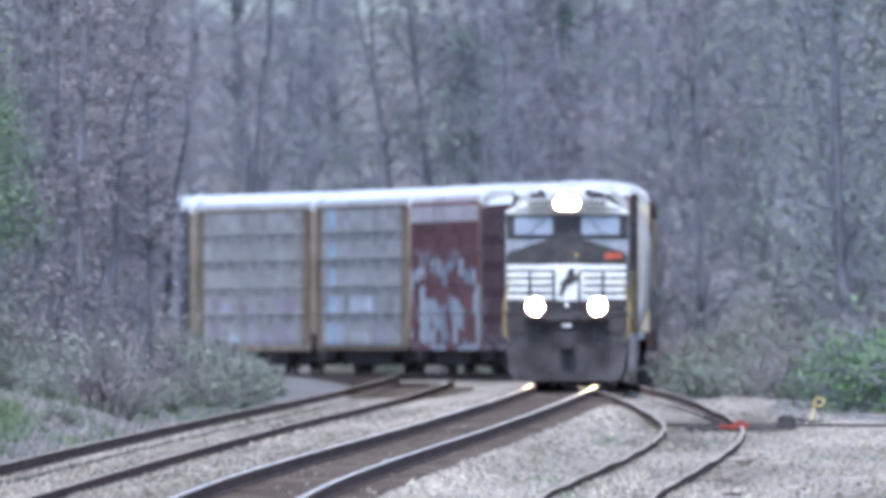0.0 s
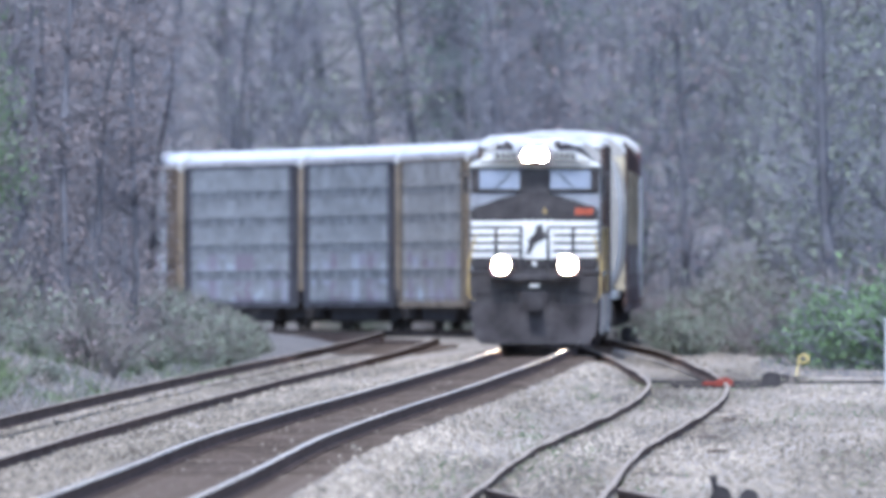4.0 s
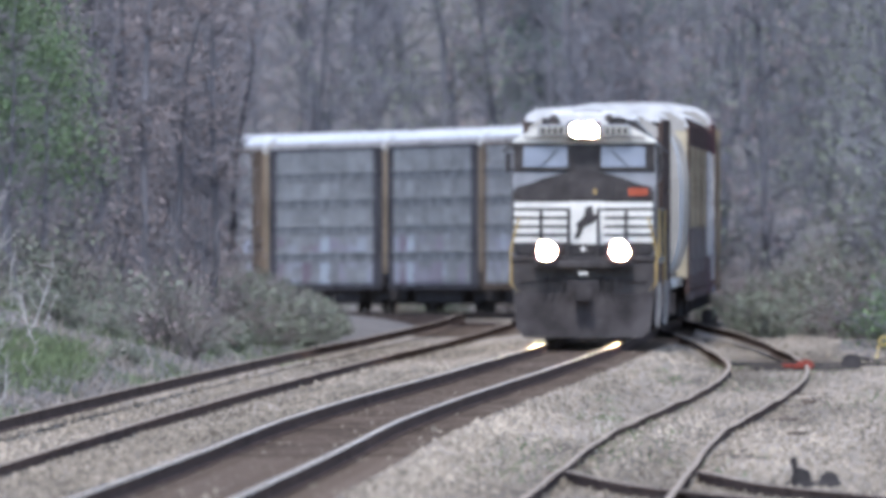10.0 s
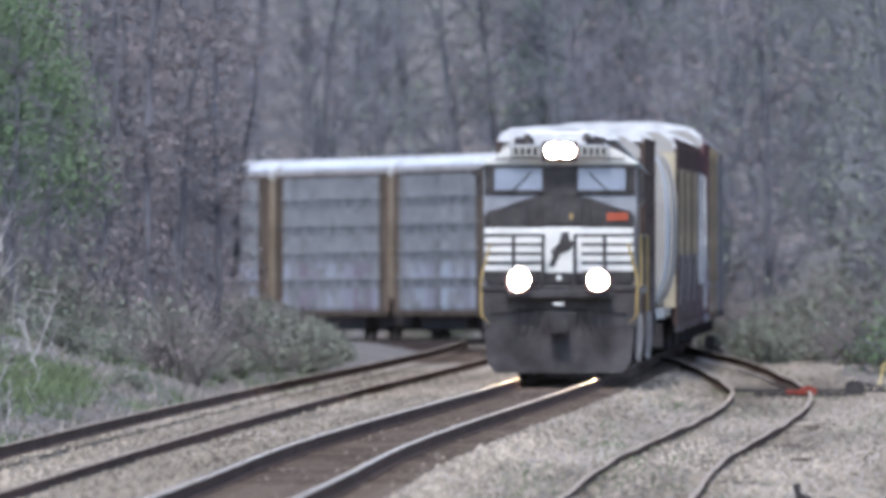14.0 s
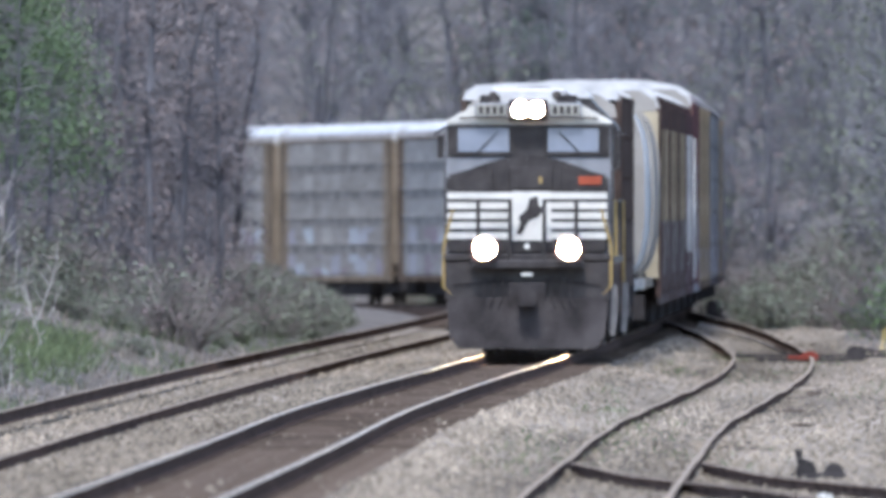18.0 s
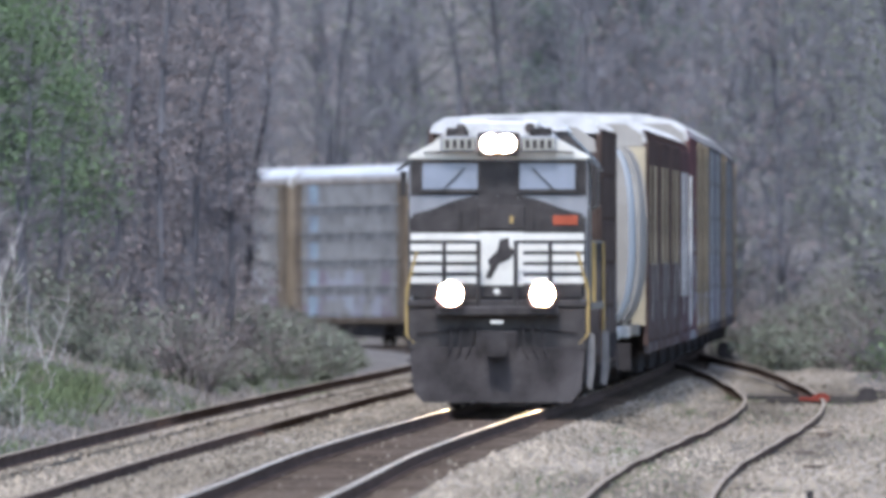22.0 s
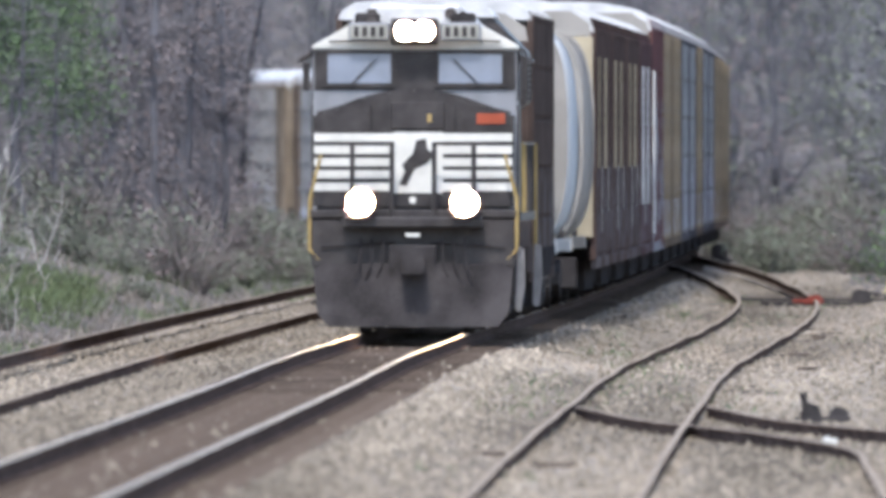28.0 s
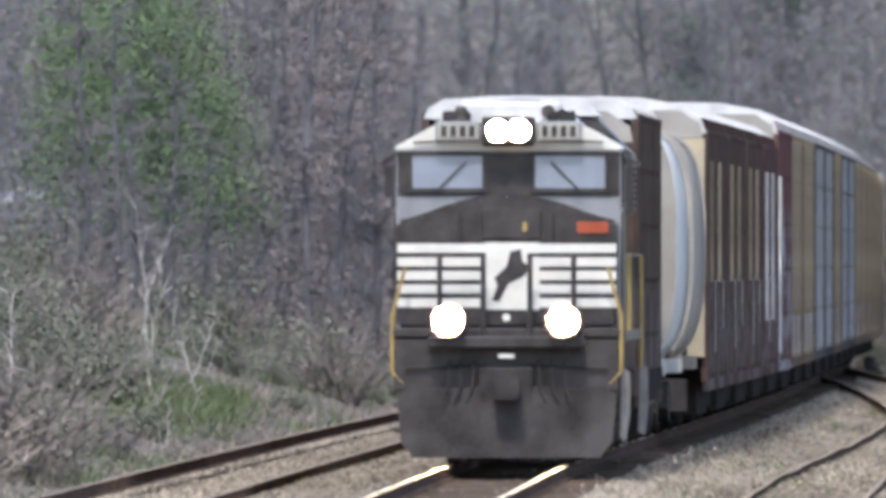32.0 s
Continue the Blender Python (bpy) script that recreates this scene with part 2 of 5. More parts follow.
def ground():
    xs = sorted({*np.arange(-16, 12.01, 0.5).tolist(), *np.arange(-60, 70, 4.0).tolist(), -1800, -900, -400, -200, -120, 120, 200, 400, 900, 1800})
    ys = [-900, -400, -150, -50, 0, 60, 120, 180, *range(220, 1100, 4), *range(1100, 1720, 8), 1760, 1820, 1900, 2050, 2300, 2700, 3400]
    verts = []
    for y in ys:
        base = main_at(y).x if y < CURVE else main_at(min(y, 1700)).x
        for s in xs:
            x = base + s
            verts.append((x, y, ground_z(x, y)))
    n = len(xs)
    faces = [(j * n + i, j * n + i + 1, (j + 1) * n + i + 1, (j + 1) * n + i) for j in range(len(ys) - 1) for i in range(n - 1)]
    me = bpy.data.meshes.new("ground")
    me.from_pydata(verts, [], faces)
    me.materials.append(M_GRAVEL), me.materials.append(M_EARTH)
    for f in me.polygons:
        c = f.center
        p, side = along(c.x, c.y)
        gravel = -6.1 < side < 5.2 or (5 <= side < 14 and p < 905 + noise.noise((c.x, c.y * 0.1, 0)) * 25)
        f.material_index = 0 if gravel else 1
        f.use_smooth = True
    return tagged(new("ground", me), "pale gravel yard and ballast with earthy banks beside it", "ground", kind="structure")


def rail_mesh(path, a, b, top, step=4.0):
    """A rail with head, web and foot, swept along path(y) -> (x, y, z of the top)."""
    prof = [(0.024, -0.0012), (0, 0.001), (-0.024, -0.0012), (-0.036, -0.005), (-0.036, -0.035), (-0.012, -0.05), (-0.012, -0.145), (-0.07, -0.16), (-0.07, -0.175), (0.07, -0.175), (0.07, -0.16), (0.012, -0.145), (0.012, -0.05), (0.036, -0.035), (0.036, -0.005)]
    verts, faces, mats = [], [], []
    ys = np.arange(a, b + step / 2, step)
    for y in ys:
        c = path(float(y))
        verts += [(c[0] + p, c[1], c[2] + q) for p, q in prof]
    n = len(prof)
    for j in range(len(ys) - 1):
        for i in range(n):
            faces.append((j * n + i, j * n + (i + 1) % n, (j + 1) * n + (i + 1) % n, (j + 1) * n + i))
            mats.append(1 if i in (0, 1, 2, n - 1) else 0)
    me = bpy.data.meshes.new("rail")
    me.from_pydata(verts, [], faces)
    me.materials.append(M_RAIL), me.materials.append(top)
    me.polygons.foreach_set("material_index", mats)
    me.update()
    return me


def track(name, label, path, a, b, top, rises=(0.0, 0.0), sunk=0.0, single=0):
    """Two rails on timber ties; path(y, side) -> place at the rails' top."""
    t = thing(name, label, "railway track", "tracks of the yard")
    for side, rise in ((-0.7525, rises[0]), (0.7525, rises[1])):
        def rail_path(y, side=side, rise=rise):
            c = path(y, side)
            return (c[0], c[1], c[2] + rise)
        r = new("rail", rail_mesh(rail_path, a, b, top))
        r.parent = t
    rng = random.Random(5)
    bm = B()
    one = mesh_of("tie", box(B(), -1.28, 1.28, 0, 0.22, -0.12, 0), M_TIE) if single else None
    for k in range(int((b - a) / 0.56)):
        y = a + k * 0.56
        c, e = path(y, 0.0), path(y + 0.5, 0.0)
        dx = (e[0] - c[0]) / 0.5 * 0.22
        w, x = 1.28 + rng.uniform(-0.04, 0.05), rng.uniform(-0.04, 0.04)
        l, rr = path(y, -1.28), path(y, 1.28)
        z = c[2] - 0.19 - sunk + (rises[0] + rises[1]) / 2 + rng.uniform(-0.015, 0.01)
        if single and single <= y < single + 165:
            o = new("tie", one)
            o.parent, o.location = t, (c[0] + x, c[1], z)
            continue
        box(bm, c[0] - w + x, c[0] + w + x, c[1], c[1] + 0.22, z - 0.12, z)
    tagged(part("bedded_timber", bm, M_TIE, t, "dark weathered timber ties"), kind="stuff")
    return t


def by_x(fx, dz):
    def path(y, side):
        k = (fx(y + 1) - fx(y - 1)) / 2
        return (fx(y) + side, y - k * side, dz(y) if callable(dz) else dz)
    return path


def siding_drop(y):
    """The neglected siding dips and heaves a little."""
    return (-0.35 + 0.045 * noise.noise((y / 28.0, 1.7, 0))) * (1 - smooth(840, 1045, y))


M_GRAVEL = mat("pale_gravel", (0.238, 0.204, 0.165), 0.95, var=0.58, scale=0.5, bump=0.6, fine=6.0, stretch=(1, 0.026, 1))
M_EARTH = mat("leaf_litter_earth", (0.145, 0.132, 0.122), 0.95, var=0.4, scale=0.25, bump=0.8, fine=5.0)
ground()
track("main_track", "main railway track with shiny worn rails", lambda y, s: main_at(y, s), 150, 1560, M_RAILTOP, single=330)


def left_path(y, side):
    if y > CURVE:
        v = main_at(y, side - 4.6)
        return (v.x, v.y, v.z - 0.175)
    return by_x(left_x, -0.175)(y, side)


track("second_track", "second railway track with rusty brown rails", left_path, 150, 1560, M_RUSTTOP, (0.075, -0.075), 0.07)
track("siding_track", "bent siding track with rusty rails in gravel", by_x(siding_x, siding_drop), 150, 1062, M_RUSTTOP, sunk=0.12)
track("spur_track", "spur track leaving the siding over a turnout", by_x(spur_x, siding_drop), 150, 494, M_RUSTTOP, sunk=0.12)


# ---- the train ----
SPEED, START = 14.45, 1013.0


def wheels_and_frame(parent, ys, half=1.0, radius=0.46, material=None):
    """A truck: two side frames with springs and its wheels."""
    a, b = min(ys) - 0.75, max(ys) + 0.75
    bm = B()
    for s in (-1, 1):
        prism(bm, [(a, 0.42), (a + 0.5, 0.36), ((a + b) / 2 - 0.4, 0.22), ((a + b) / 2 + 0.4, 0.22), (b - 0.5, 0.36), (b, 0.42), (b, 0.6), ((a + b) / 2 + 0.5, 0.82), ((a + b) / 2 - 0.5, 0.82), (a, 0.6)], s * half - 0.09, s * half + 0.09, "x")
    box(bm, -half, half, (a + b) / 2 - 0.2, (a + b) / 2 + 0.2, 0.45, 0.8)
    truck = part("truck", bm, material or M_GRIME, parent, "dirty dark steel truck")
    for y in ys:
        for s in (-1, 1):
            bm = B()
            tube(bm, (s * 0.68, y, radius), (s * 0.8, y, radius), radius, radius, 16)
            tube(bm, (s * 0.8, y, radius), (s * 0.84, y, radius), radius * 0.8, radius * 0.4, 12)
            part("wheel", bm, M_GRIME, truck)
    return truck


# side panels, posts, and what the posts are called
RACKS = {
    "umber": ((0.085, 0.062, 0.052), (0.15, 0.1, 0.062), "dark brown"), "ochre": ((0.085, 0.058, 0.05), (0.37, 0.315, 0.22), "dark brown cream-striped"), "rust": ((0.095, 0.058, 0.056), (0.62, 0.62, 0.6), "dark white-streaked"),
    "maroon": ((0.125, 0.062, 0.06), (0.6, 0.6, 0.58), "maroon"), "tan": ((0.31, 0.28, 0.248), (0.2, 0.155, 0.112), "tan-posted grey"), "grey": ((0.305, 0.288, 0.27), (0.145, 0.108, 0.08), "brown-posted grey"),
    "slate": ((0.29, 0.278, 0.262), (0.085, 0.078, 0.08), "dark-posted grey"), "blue": ((0.3, 0.275, 0.25), (0.19, 0.145, 0.105), "graffiti-marked grey")}
DARK = ("umber", "ochre", "rust", "maroon")


def rack_paint(name, color, tags, low, much=0.7):
    """Weathered panel paint with sprayed marks low down, different on each panel."""
    m = mat(name, color, 0.6, 0.1, var=0.25, scale=1.2, bump=0.1, per_object=0.1, stretch=(1, 0.15, 1.6))
    n, l = m.node_tree.nodes, m.node_tree.links
    b = n["Principled BSDF"]
    src = b.inputs["Base Color"].links[0].from_socket
    tc, info = n.new("ShaderNodeTexCoord"), n.new("ShaderNodeObjectInfo")
    off = n.new("ShaderNodeVectorMath")
    off.operation = "MULTIPLY_ADD"
    off.inputs[0].default_value = (37.0, 91.0, 0.0)
    l.new(info.outputs["Random"], off.inputs[1])
    l.new(tc.outputs["Object"], off.inputs[2])
    for node in list(n):
        if node.bl_idname == "ShaderNodeMapping":
            l.new(off.outputs["Vector"], node.inputs["Vector"])
    tex = n.new("ShaderNodeTexNoise")
    tex.inputs["Scale"].default_value, tex.inputs["Detail"].default_value = 0.9, 3.0
    wide = n.new("ShaderNodeVectorMath")
    wide.operation = "MULTIPLY"
    wide.inputs[1].default_value = (1.0, 0.16, 1.3)
    l.new(off.outputs["Vector"], wide.inputs[0])
    l.new(wide.outputs["Vector"], tex.inputs["Vector"])
    sep = n.new("ShaderNodeSeparateXYZ")
    l.new(tc.outputs["Object"], sep.inputs["Vector"])
    band = n.new("ShaderNodeMapRange")
    band.inputs["From Min"].default_value, band.inputs["From Max"].default_value = low + 0.35, low - 0.1
    l.new(sep.outputs["Z"], band.inputs["Value"])
    cut = n.new("ShaderNodeMapRange")
    cut.inputs["From Min"].default_value, cut.inputs["From Max"].default_value = 0.48, 0.53
    l.new(tex.outputs["Fac"], cut.inputs["Value"])
    mul = n.new("ShaderNodeMath")
    mul.operation = "MULTIPLY"
    l.new(band.outputs["Result"], mul.inputs[0])
    l.new(cut.outputs["Result"], mul.inputs[1])
    fade = n.new("ShaderNodeMath")
    fade.operation = "MULTIPLY"
    l.new(mul.outputs[0], fade.inputs[0])
    fade.inputs[1].default_value = much
    ramp = n.new("ShaderNodeValToRGB")
    ramp.color_ramp.elements[0].color, ramp.color_ramp.elements[1].color = (*tags[0], 1), (*tags[1], 1)
    l.new(info.outputs["Random"], ramp.inputs["Fac"])
    mix = n.new("ShaderNodeMix")
    mix.data_type = "RGBA"
    l.new(fade.outputs[0], mix.inputs["Factor"])
    l.new(src, mix.inputs["A"])
    l.new(ramp.outputs["Color"], mix.inputs["B"])
    l.new(mix.outputs["Result"], b.inputs["Base Color"])
    return m


def span(s, a, b):
    """The two sideways limits between a and b on the side s."""
    return min(s * a, s * b), max(s * a, s * b)


def autorack(key, H=5.42):
    panel, post, word = RACKS[key]
    pale_tags = ((0.19, 0.115, 0.14), (0.5, 0.52, 0.55)) if panel[0] > 0.2 else ((0.45, 0.45, 0.44), (0.2, 0.22, 0.24))
    m_panel = rack_paint(key + "_panel", panel, pale_tags, 3.3 if key == "maroon" else 2.2, 0.15 if key in DARK[:3] else 0.75)
    m_post = mat(key + "_post", post, 0.6, var=0.35, scale=1.0, bump=0.1, per_object=0.25)
    m_tag = mat("sprayed_pale_blue", (0.36, 0.43, 0.48), 0.6, var=0.3, scale=1.3, bump=0.0, dark=(0.24, 0.25, 0.27), stretch=(1, 0.2, 1)) if key == "blue" else None
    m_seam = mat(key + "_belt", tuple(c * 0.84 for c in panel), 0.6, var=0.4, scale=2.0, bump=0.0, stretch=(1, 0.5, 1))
    # ledges coloured lighter than the panels, as sunlight caught on their edges
    m_lit_ledge = mat(key + "_ledge", tuple(min(1, c * 1.25) for c in panel), 0.6, var=0.4, scale=1.5, bump=0.0, stretch=(1, 0.5, 1))
    m_fascia = mat(key + "_fascia", (0.42, 0.35, 0.33) if key == "maroon" else tuple(c * 0.8 for c in panel) if key in DARK else (0.35, 0.32, 0.3), 0.6, var=0.3, scale=0.9, bump=0.05)
    m_run = mat(key + "_run", (0.34, 0.33, 0.31), 0.6, var=0.35, scale=3.0, bump=0.0)
    m_face = m_panel if key == "umber" else m_post if key == "ochre" else M_DOOR
    m_trim = m_panel if key in DARK else m_post
    t = thing("autorack", "long covered autorack with %s sides and a pale roof" % word, "railway car", "cars of the train")
    L, W = 27.2 if key in ("ochre", "rust") else 27.6, 1.43 if key == "umber" else 1.6 if key in DARK else 1.57
    top = H - 0.55
    bm = B()
    box(bm, -0.45, 0.45, 0.2, L - 0.2, 0.72, 1.0)
    for s in (-1, 1):
        prism(bm, [(0.6, 1.0), (4.0, 0.95), (8.0, 0.72), (L - 8.0, 0.72), (L - 4.0, 0.95), (L - 0.6, 1.0), (L - 0.6, 1.14), (0.6, 1.14)], s * 1.42 - 0.05, s * 1.42 + 0.05, "x")
    for k in range(9):
        box(bm, -1.38, 1.38, 2 + k * 2.95 - 0.08, 2 + k * 2.95 + 0.08, 0.8, 1.1)
    part("underframe", bm, M_SOOT, t, "dark grimy underframe")
    # dark skirts stand in for side sills and the shadow under the deck
    part("centre_skirt", prism(B(), [(6.95, 0.84), (7.2, 0.28), (L - 7.0, 0.28), (L - 6.75, 0.84)], -1.36, 1.36, "x"), M_SOOT, t, "dark skirt for the sills and shadow below the deck")
    part("centre_sill", box(B(), -0.42, 0.42, 0.4, L - 0.4, 0.24, 0.74), M_SOOT, t)
    for y0 in (0.45, L - 3.25):
        part("end_skirt", box(B(), -1.3, 1.3, y0, y0 + 2.8, 0.34, 0.84, 0.02), M_SOOT, t)
    part("deck", box(B(), -1.4, 1.4, 0.5, L - 0.5, 1.1, 1.17), M_SOOT, t)
    if H < 5:
        top = H - 0.3
    ro = [(-W, top), (-W + 0.06, H - 0.16), (-W + 0.25, H - 0.05), (-0.6, H - 0.01), (0, H), (0.6, H - 0.01), (W - 0.25, H - 0.05), (W - 0.06, H - 0.16), (W, top)] if H < 5 else [(-W, top), (-W + 0.08, H - 0.33), (-W + 0.35, H - 0.14), (-0.6, H - 0.02), (0, H), (0.6, H - 0.02), (W - 0.35, H - 0.14), (W - 0.08, H - 0.33), (W, top)]
    bm = prism(B(), ro, 0.4, L - 0.4)
    for k in range(1, 19):
        y = 0.4 + k * (L - 0.8) / 19
        prism(bm, [(x * 1.006, z + 0.018) for x, z in ro], y - 0.04, y + 0.04)
    part("roof", bm, M_PALE, t, "pale sunlit ribbed roof")
    n = 11
    step = (L - 3.6) / n
    for s in (-1, 1):
        # a panel of ribbed sheets: one outline, stepped at the seams
        rows, foot = 5, 0.84
        hgt = (top - foot) / rows
        line = [(s * (W - 0.034), top), (s * (W - 0.034), foot)]
        for k in range(rows):
            z0 = foot + k * hgt
            line += [(s * (W + 0.002), z0), (s * (W + 0.002), z0 + 0.06), (s * (W + 0.016), z0 + 0.08), (s * (W + 0.012), z0 + hgt * 0.5), (s * (W + 0.016), z0 + hgt - 0.02), (s * (W + 0.002), z0 + hgt)]
        bm = prism(B(), line, 0.004, step - 0.004)
        me = mesh_of("side_panel", bm, m_panel)
        tag_me = mesh_of("side_panel", prism(B(), line, 0.004, step - 0.004), m_tag) if key == "blue" else me
        bm = B()
        box(bm, *span(s, W - 0.04, W + 0.024), -0.5, 0.5, 0.8, top + 0.03)
        pm = mesh_of("post", bm, m_trim)
        stripe = mesh_of("post", box(B(), *span(s, W - 0.04, W + 0.062), -0.09, 0.09, 2.3 if key == "ochre" else 1.6, top - 0.4 if key in DARK else top + 0.02), m_post if key in DARK else M_SUNLIT_TAN)
        near_side = s > 0 and key in ("tan", "blue", "grey")
        thin = mesh_of("post", box(B(), *span(s, W - 0.04, W + (0.024 if near_side else 0.009)), -0.07, 0.07, 0.8, top + 0.03), M_SUNLIT_TAN if near_side else m_seam)
        for k in range(n + 1):
            y = 1.8 + k * step
            if k < n:
                o = new("side_panel", tag_me if key == "blue" and s < 0 and k == n - 2 else me)
                o.parent, o.location = t, (0, y, 0)
            o = new("post", stripe if (key == "ochre" and k in (1, 6)) or (key == "rust" and s > 0 and k in (1, 6)) or (key in ("tan", "blue", "grey") and s > 0 and k in (2, 7)) else pm if k in (0, n) else thin)
            o.parent, o.location = t, (0, y, 0)
        for k in (4, 9) if key in ("ochre", "rust") and s > 0 else ():
            part("paint_run", box(B(), W - 0.02, W + 0.03, 1.8 + k * step - 0.04, 1.8 + k * step + 0.04, 0.95 + 0.07 * k, 2.0 + 0.11 * (k * 7 % 5), 0.004), m_run, t, "white paint run")
        for y0 in (0.4, L - 1.8):
            part("end_panel", box(B(), *span(s, W - 0.08, W + 0.02), y0, y0 + 1.4, 0.8, top + 0.02, 0.01), m_trim, t)
        if key == "maroon" and s > 0:
            part("sprayed_panel", box(B(), W - 0.02, W + 0.06, 0.42, 1.7, 1.0, 4.1), m_post, t, "white sprayed end panel")
        if key == "maroon" and s < 0:
            part("upper_panel", box(B(), -W - 0.03, -W + 0.02, 0.42, L - 0.42, top - 0.5, top - 0.03, 0.01), m_fascia, t, "bleached pinkish upper panel")
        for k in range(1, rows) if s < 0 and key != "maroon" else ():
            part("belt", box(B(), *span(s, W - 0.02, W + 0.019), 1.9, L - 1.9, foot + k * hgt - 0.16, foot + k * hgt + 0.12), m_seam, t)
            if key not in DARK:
                part("ledge", box(B(), *span(s, W - 0.02, W + 0.045), 1.9, L - 1.9, foot + k * hgt + 0.12, foot + k * hgt + 0.155), m_lit_ledge, t)
        part("roof_fascia", prism(B(), [(s * (W - 0.03), top - 0.01), (s * (W + 0.01), top - 0.01), (s * (W - 0.055), H - (0.31 if H > 5 else 0.16)), (s * (W - 0.09), H - (0.31 if H > 5 else 0.16))], 0.42, L - 0.42), m_fascia, t)
        part("side_sill", box(B(), *span(s, W - 0.06, W + 0.03), 0.5, L - 0.5, 0.66, 0.84, 0.008), m_trim, t)
        part("roof_rail", box(B(), *span(s, W - 0.06, W + 0.026), 0.45, L - 0.45, top - 0.02, top + 0.07, 0.006), m_trim, t)
    for y0 in (0.3, L - 0.38):
        for s in (-1, 1):
            part("end_door", box(B(), min(s * 0.02, s * (W - 0.03)), max(s * 0.02, s * (W - 0.03)), y0, y0 + 0.08, 1.17, H - 0.62, 0.01), m_face, t, "dusty tan end door")
        # pale gable: white haze over the car end put into its colour
        part("end_gable", prism(B(), [(-W + 0.06, H - 0.61), (W - 0.06, H - 0.61), (W - 0.1, H - 0.4), (W - 0.4, H - 0.2), (-W + 0.4, H - 0.2), (-W + 0.1, H - 0.4)], y0, y0 + 0.08), M_GABLE, t, "gable painted pale for the haze above the doors")
    for y in (-0.25, L - 0.2):
        part("coupler", box(B(), -0.12, 0.12, y, y + 0.5, 0.72, 0.98, 0.03), M_SOOT, t)
    wheels_and_frame(t, (4.35, 6.05), material=M_SOOT)
    wheels_and_frame(t, (L - 5.85, L - 4.15), material=M_SOOT)
    return t


def hopper(key):
    m = mat(key + "_hopper_paint", (0.6, 0.6, 0.58) if key == "white" else (0.36, 0.33, 0.29), 0.5, var=0.25, scale=0.8, bump=0.05, stretch=(1, 1, 0.3))
    t = thing("covered_hopper", "%s covered hopper with bulging rounded sides" % ("white" if key == "white" else "dun grey"), "railway car", "cars of the train")
    prof = [(math.copysign(1.6 * abs(math.sin(a)) ** 0.36, a), 2.85 + math.copysign(1.75 * abs(math.cos(a)) ** 0.72, math.cos(a))) for a in np.linspace(-2.75, 2.75, 49)]
    E = 19.6
    bm = prism(B(), prof, 1.4, E - 1.4, "y", 0.06)
    for f in bm.faces:
        f.smooth = len(f.verts) == 4
    part("body", bm, m, t)
    for y in (1.3, E - 1.5):
        part("end_ring", prism(B(), [(x * 1.02, 2.85 + (z - 2.85) * 1.02) for x, z in prof], y, y + 0.2), M_GABLE, t, "grey stained end ring")
    for k in range(1, 5):
        y = 1.4 + k * (E - 2.8) / 5
        part("seam", prism(B(), [(x * 1.002, 2.85 + (z - 2.85) * 1.002) for x, z in prof], y, y + 0.08), m, t)
        part("outlet", prism(B(), [(y - 1.3, 1.5), (y + 1.3, 1.5), (y + 0.3, 0.5), (y - 0.3, 0.5)], -0.9, 0.9, "x"), m, t)
    part("roof_walk", box(B(), -0.4, 0.4, 1.2, E - 1.2, 4.6, 4.66), m, t)
    for k in range(8):
        part("hatch", tube(B(), (0, 2.6 + k * 2.05, 4.5), (0, 2.6 + k * 2.05, 4.64), 0.5, 0.46, 12), m, t)
    part("underframe", box(B(), -0.6, 0.6, 0.3, E - 0.3, 0.8, 1.15), M_GRIME, t)
    for y in (0.5, E - 0.7):
        for s in (-1, 1):
            part("end_post", box(B(), s * 1.3 - 0.04, s * 1.3 + 0.04, y, y + 0.12, 1.0, 2.9, 0.01), M_GRIME, t)
        part("end_sill", box(B(), -1.48, 1.48, y - 0.05, y + 0.25, 1.0, 1.2, 0.01), m, t)
    wheels_and_frame(t, (1.55, 3.25))
    wheels_and_frame(t, (E - 3.25, E - 1.55))
    return t


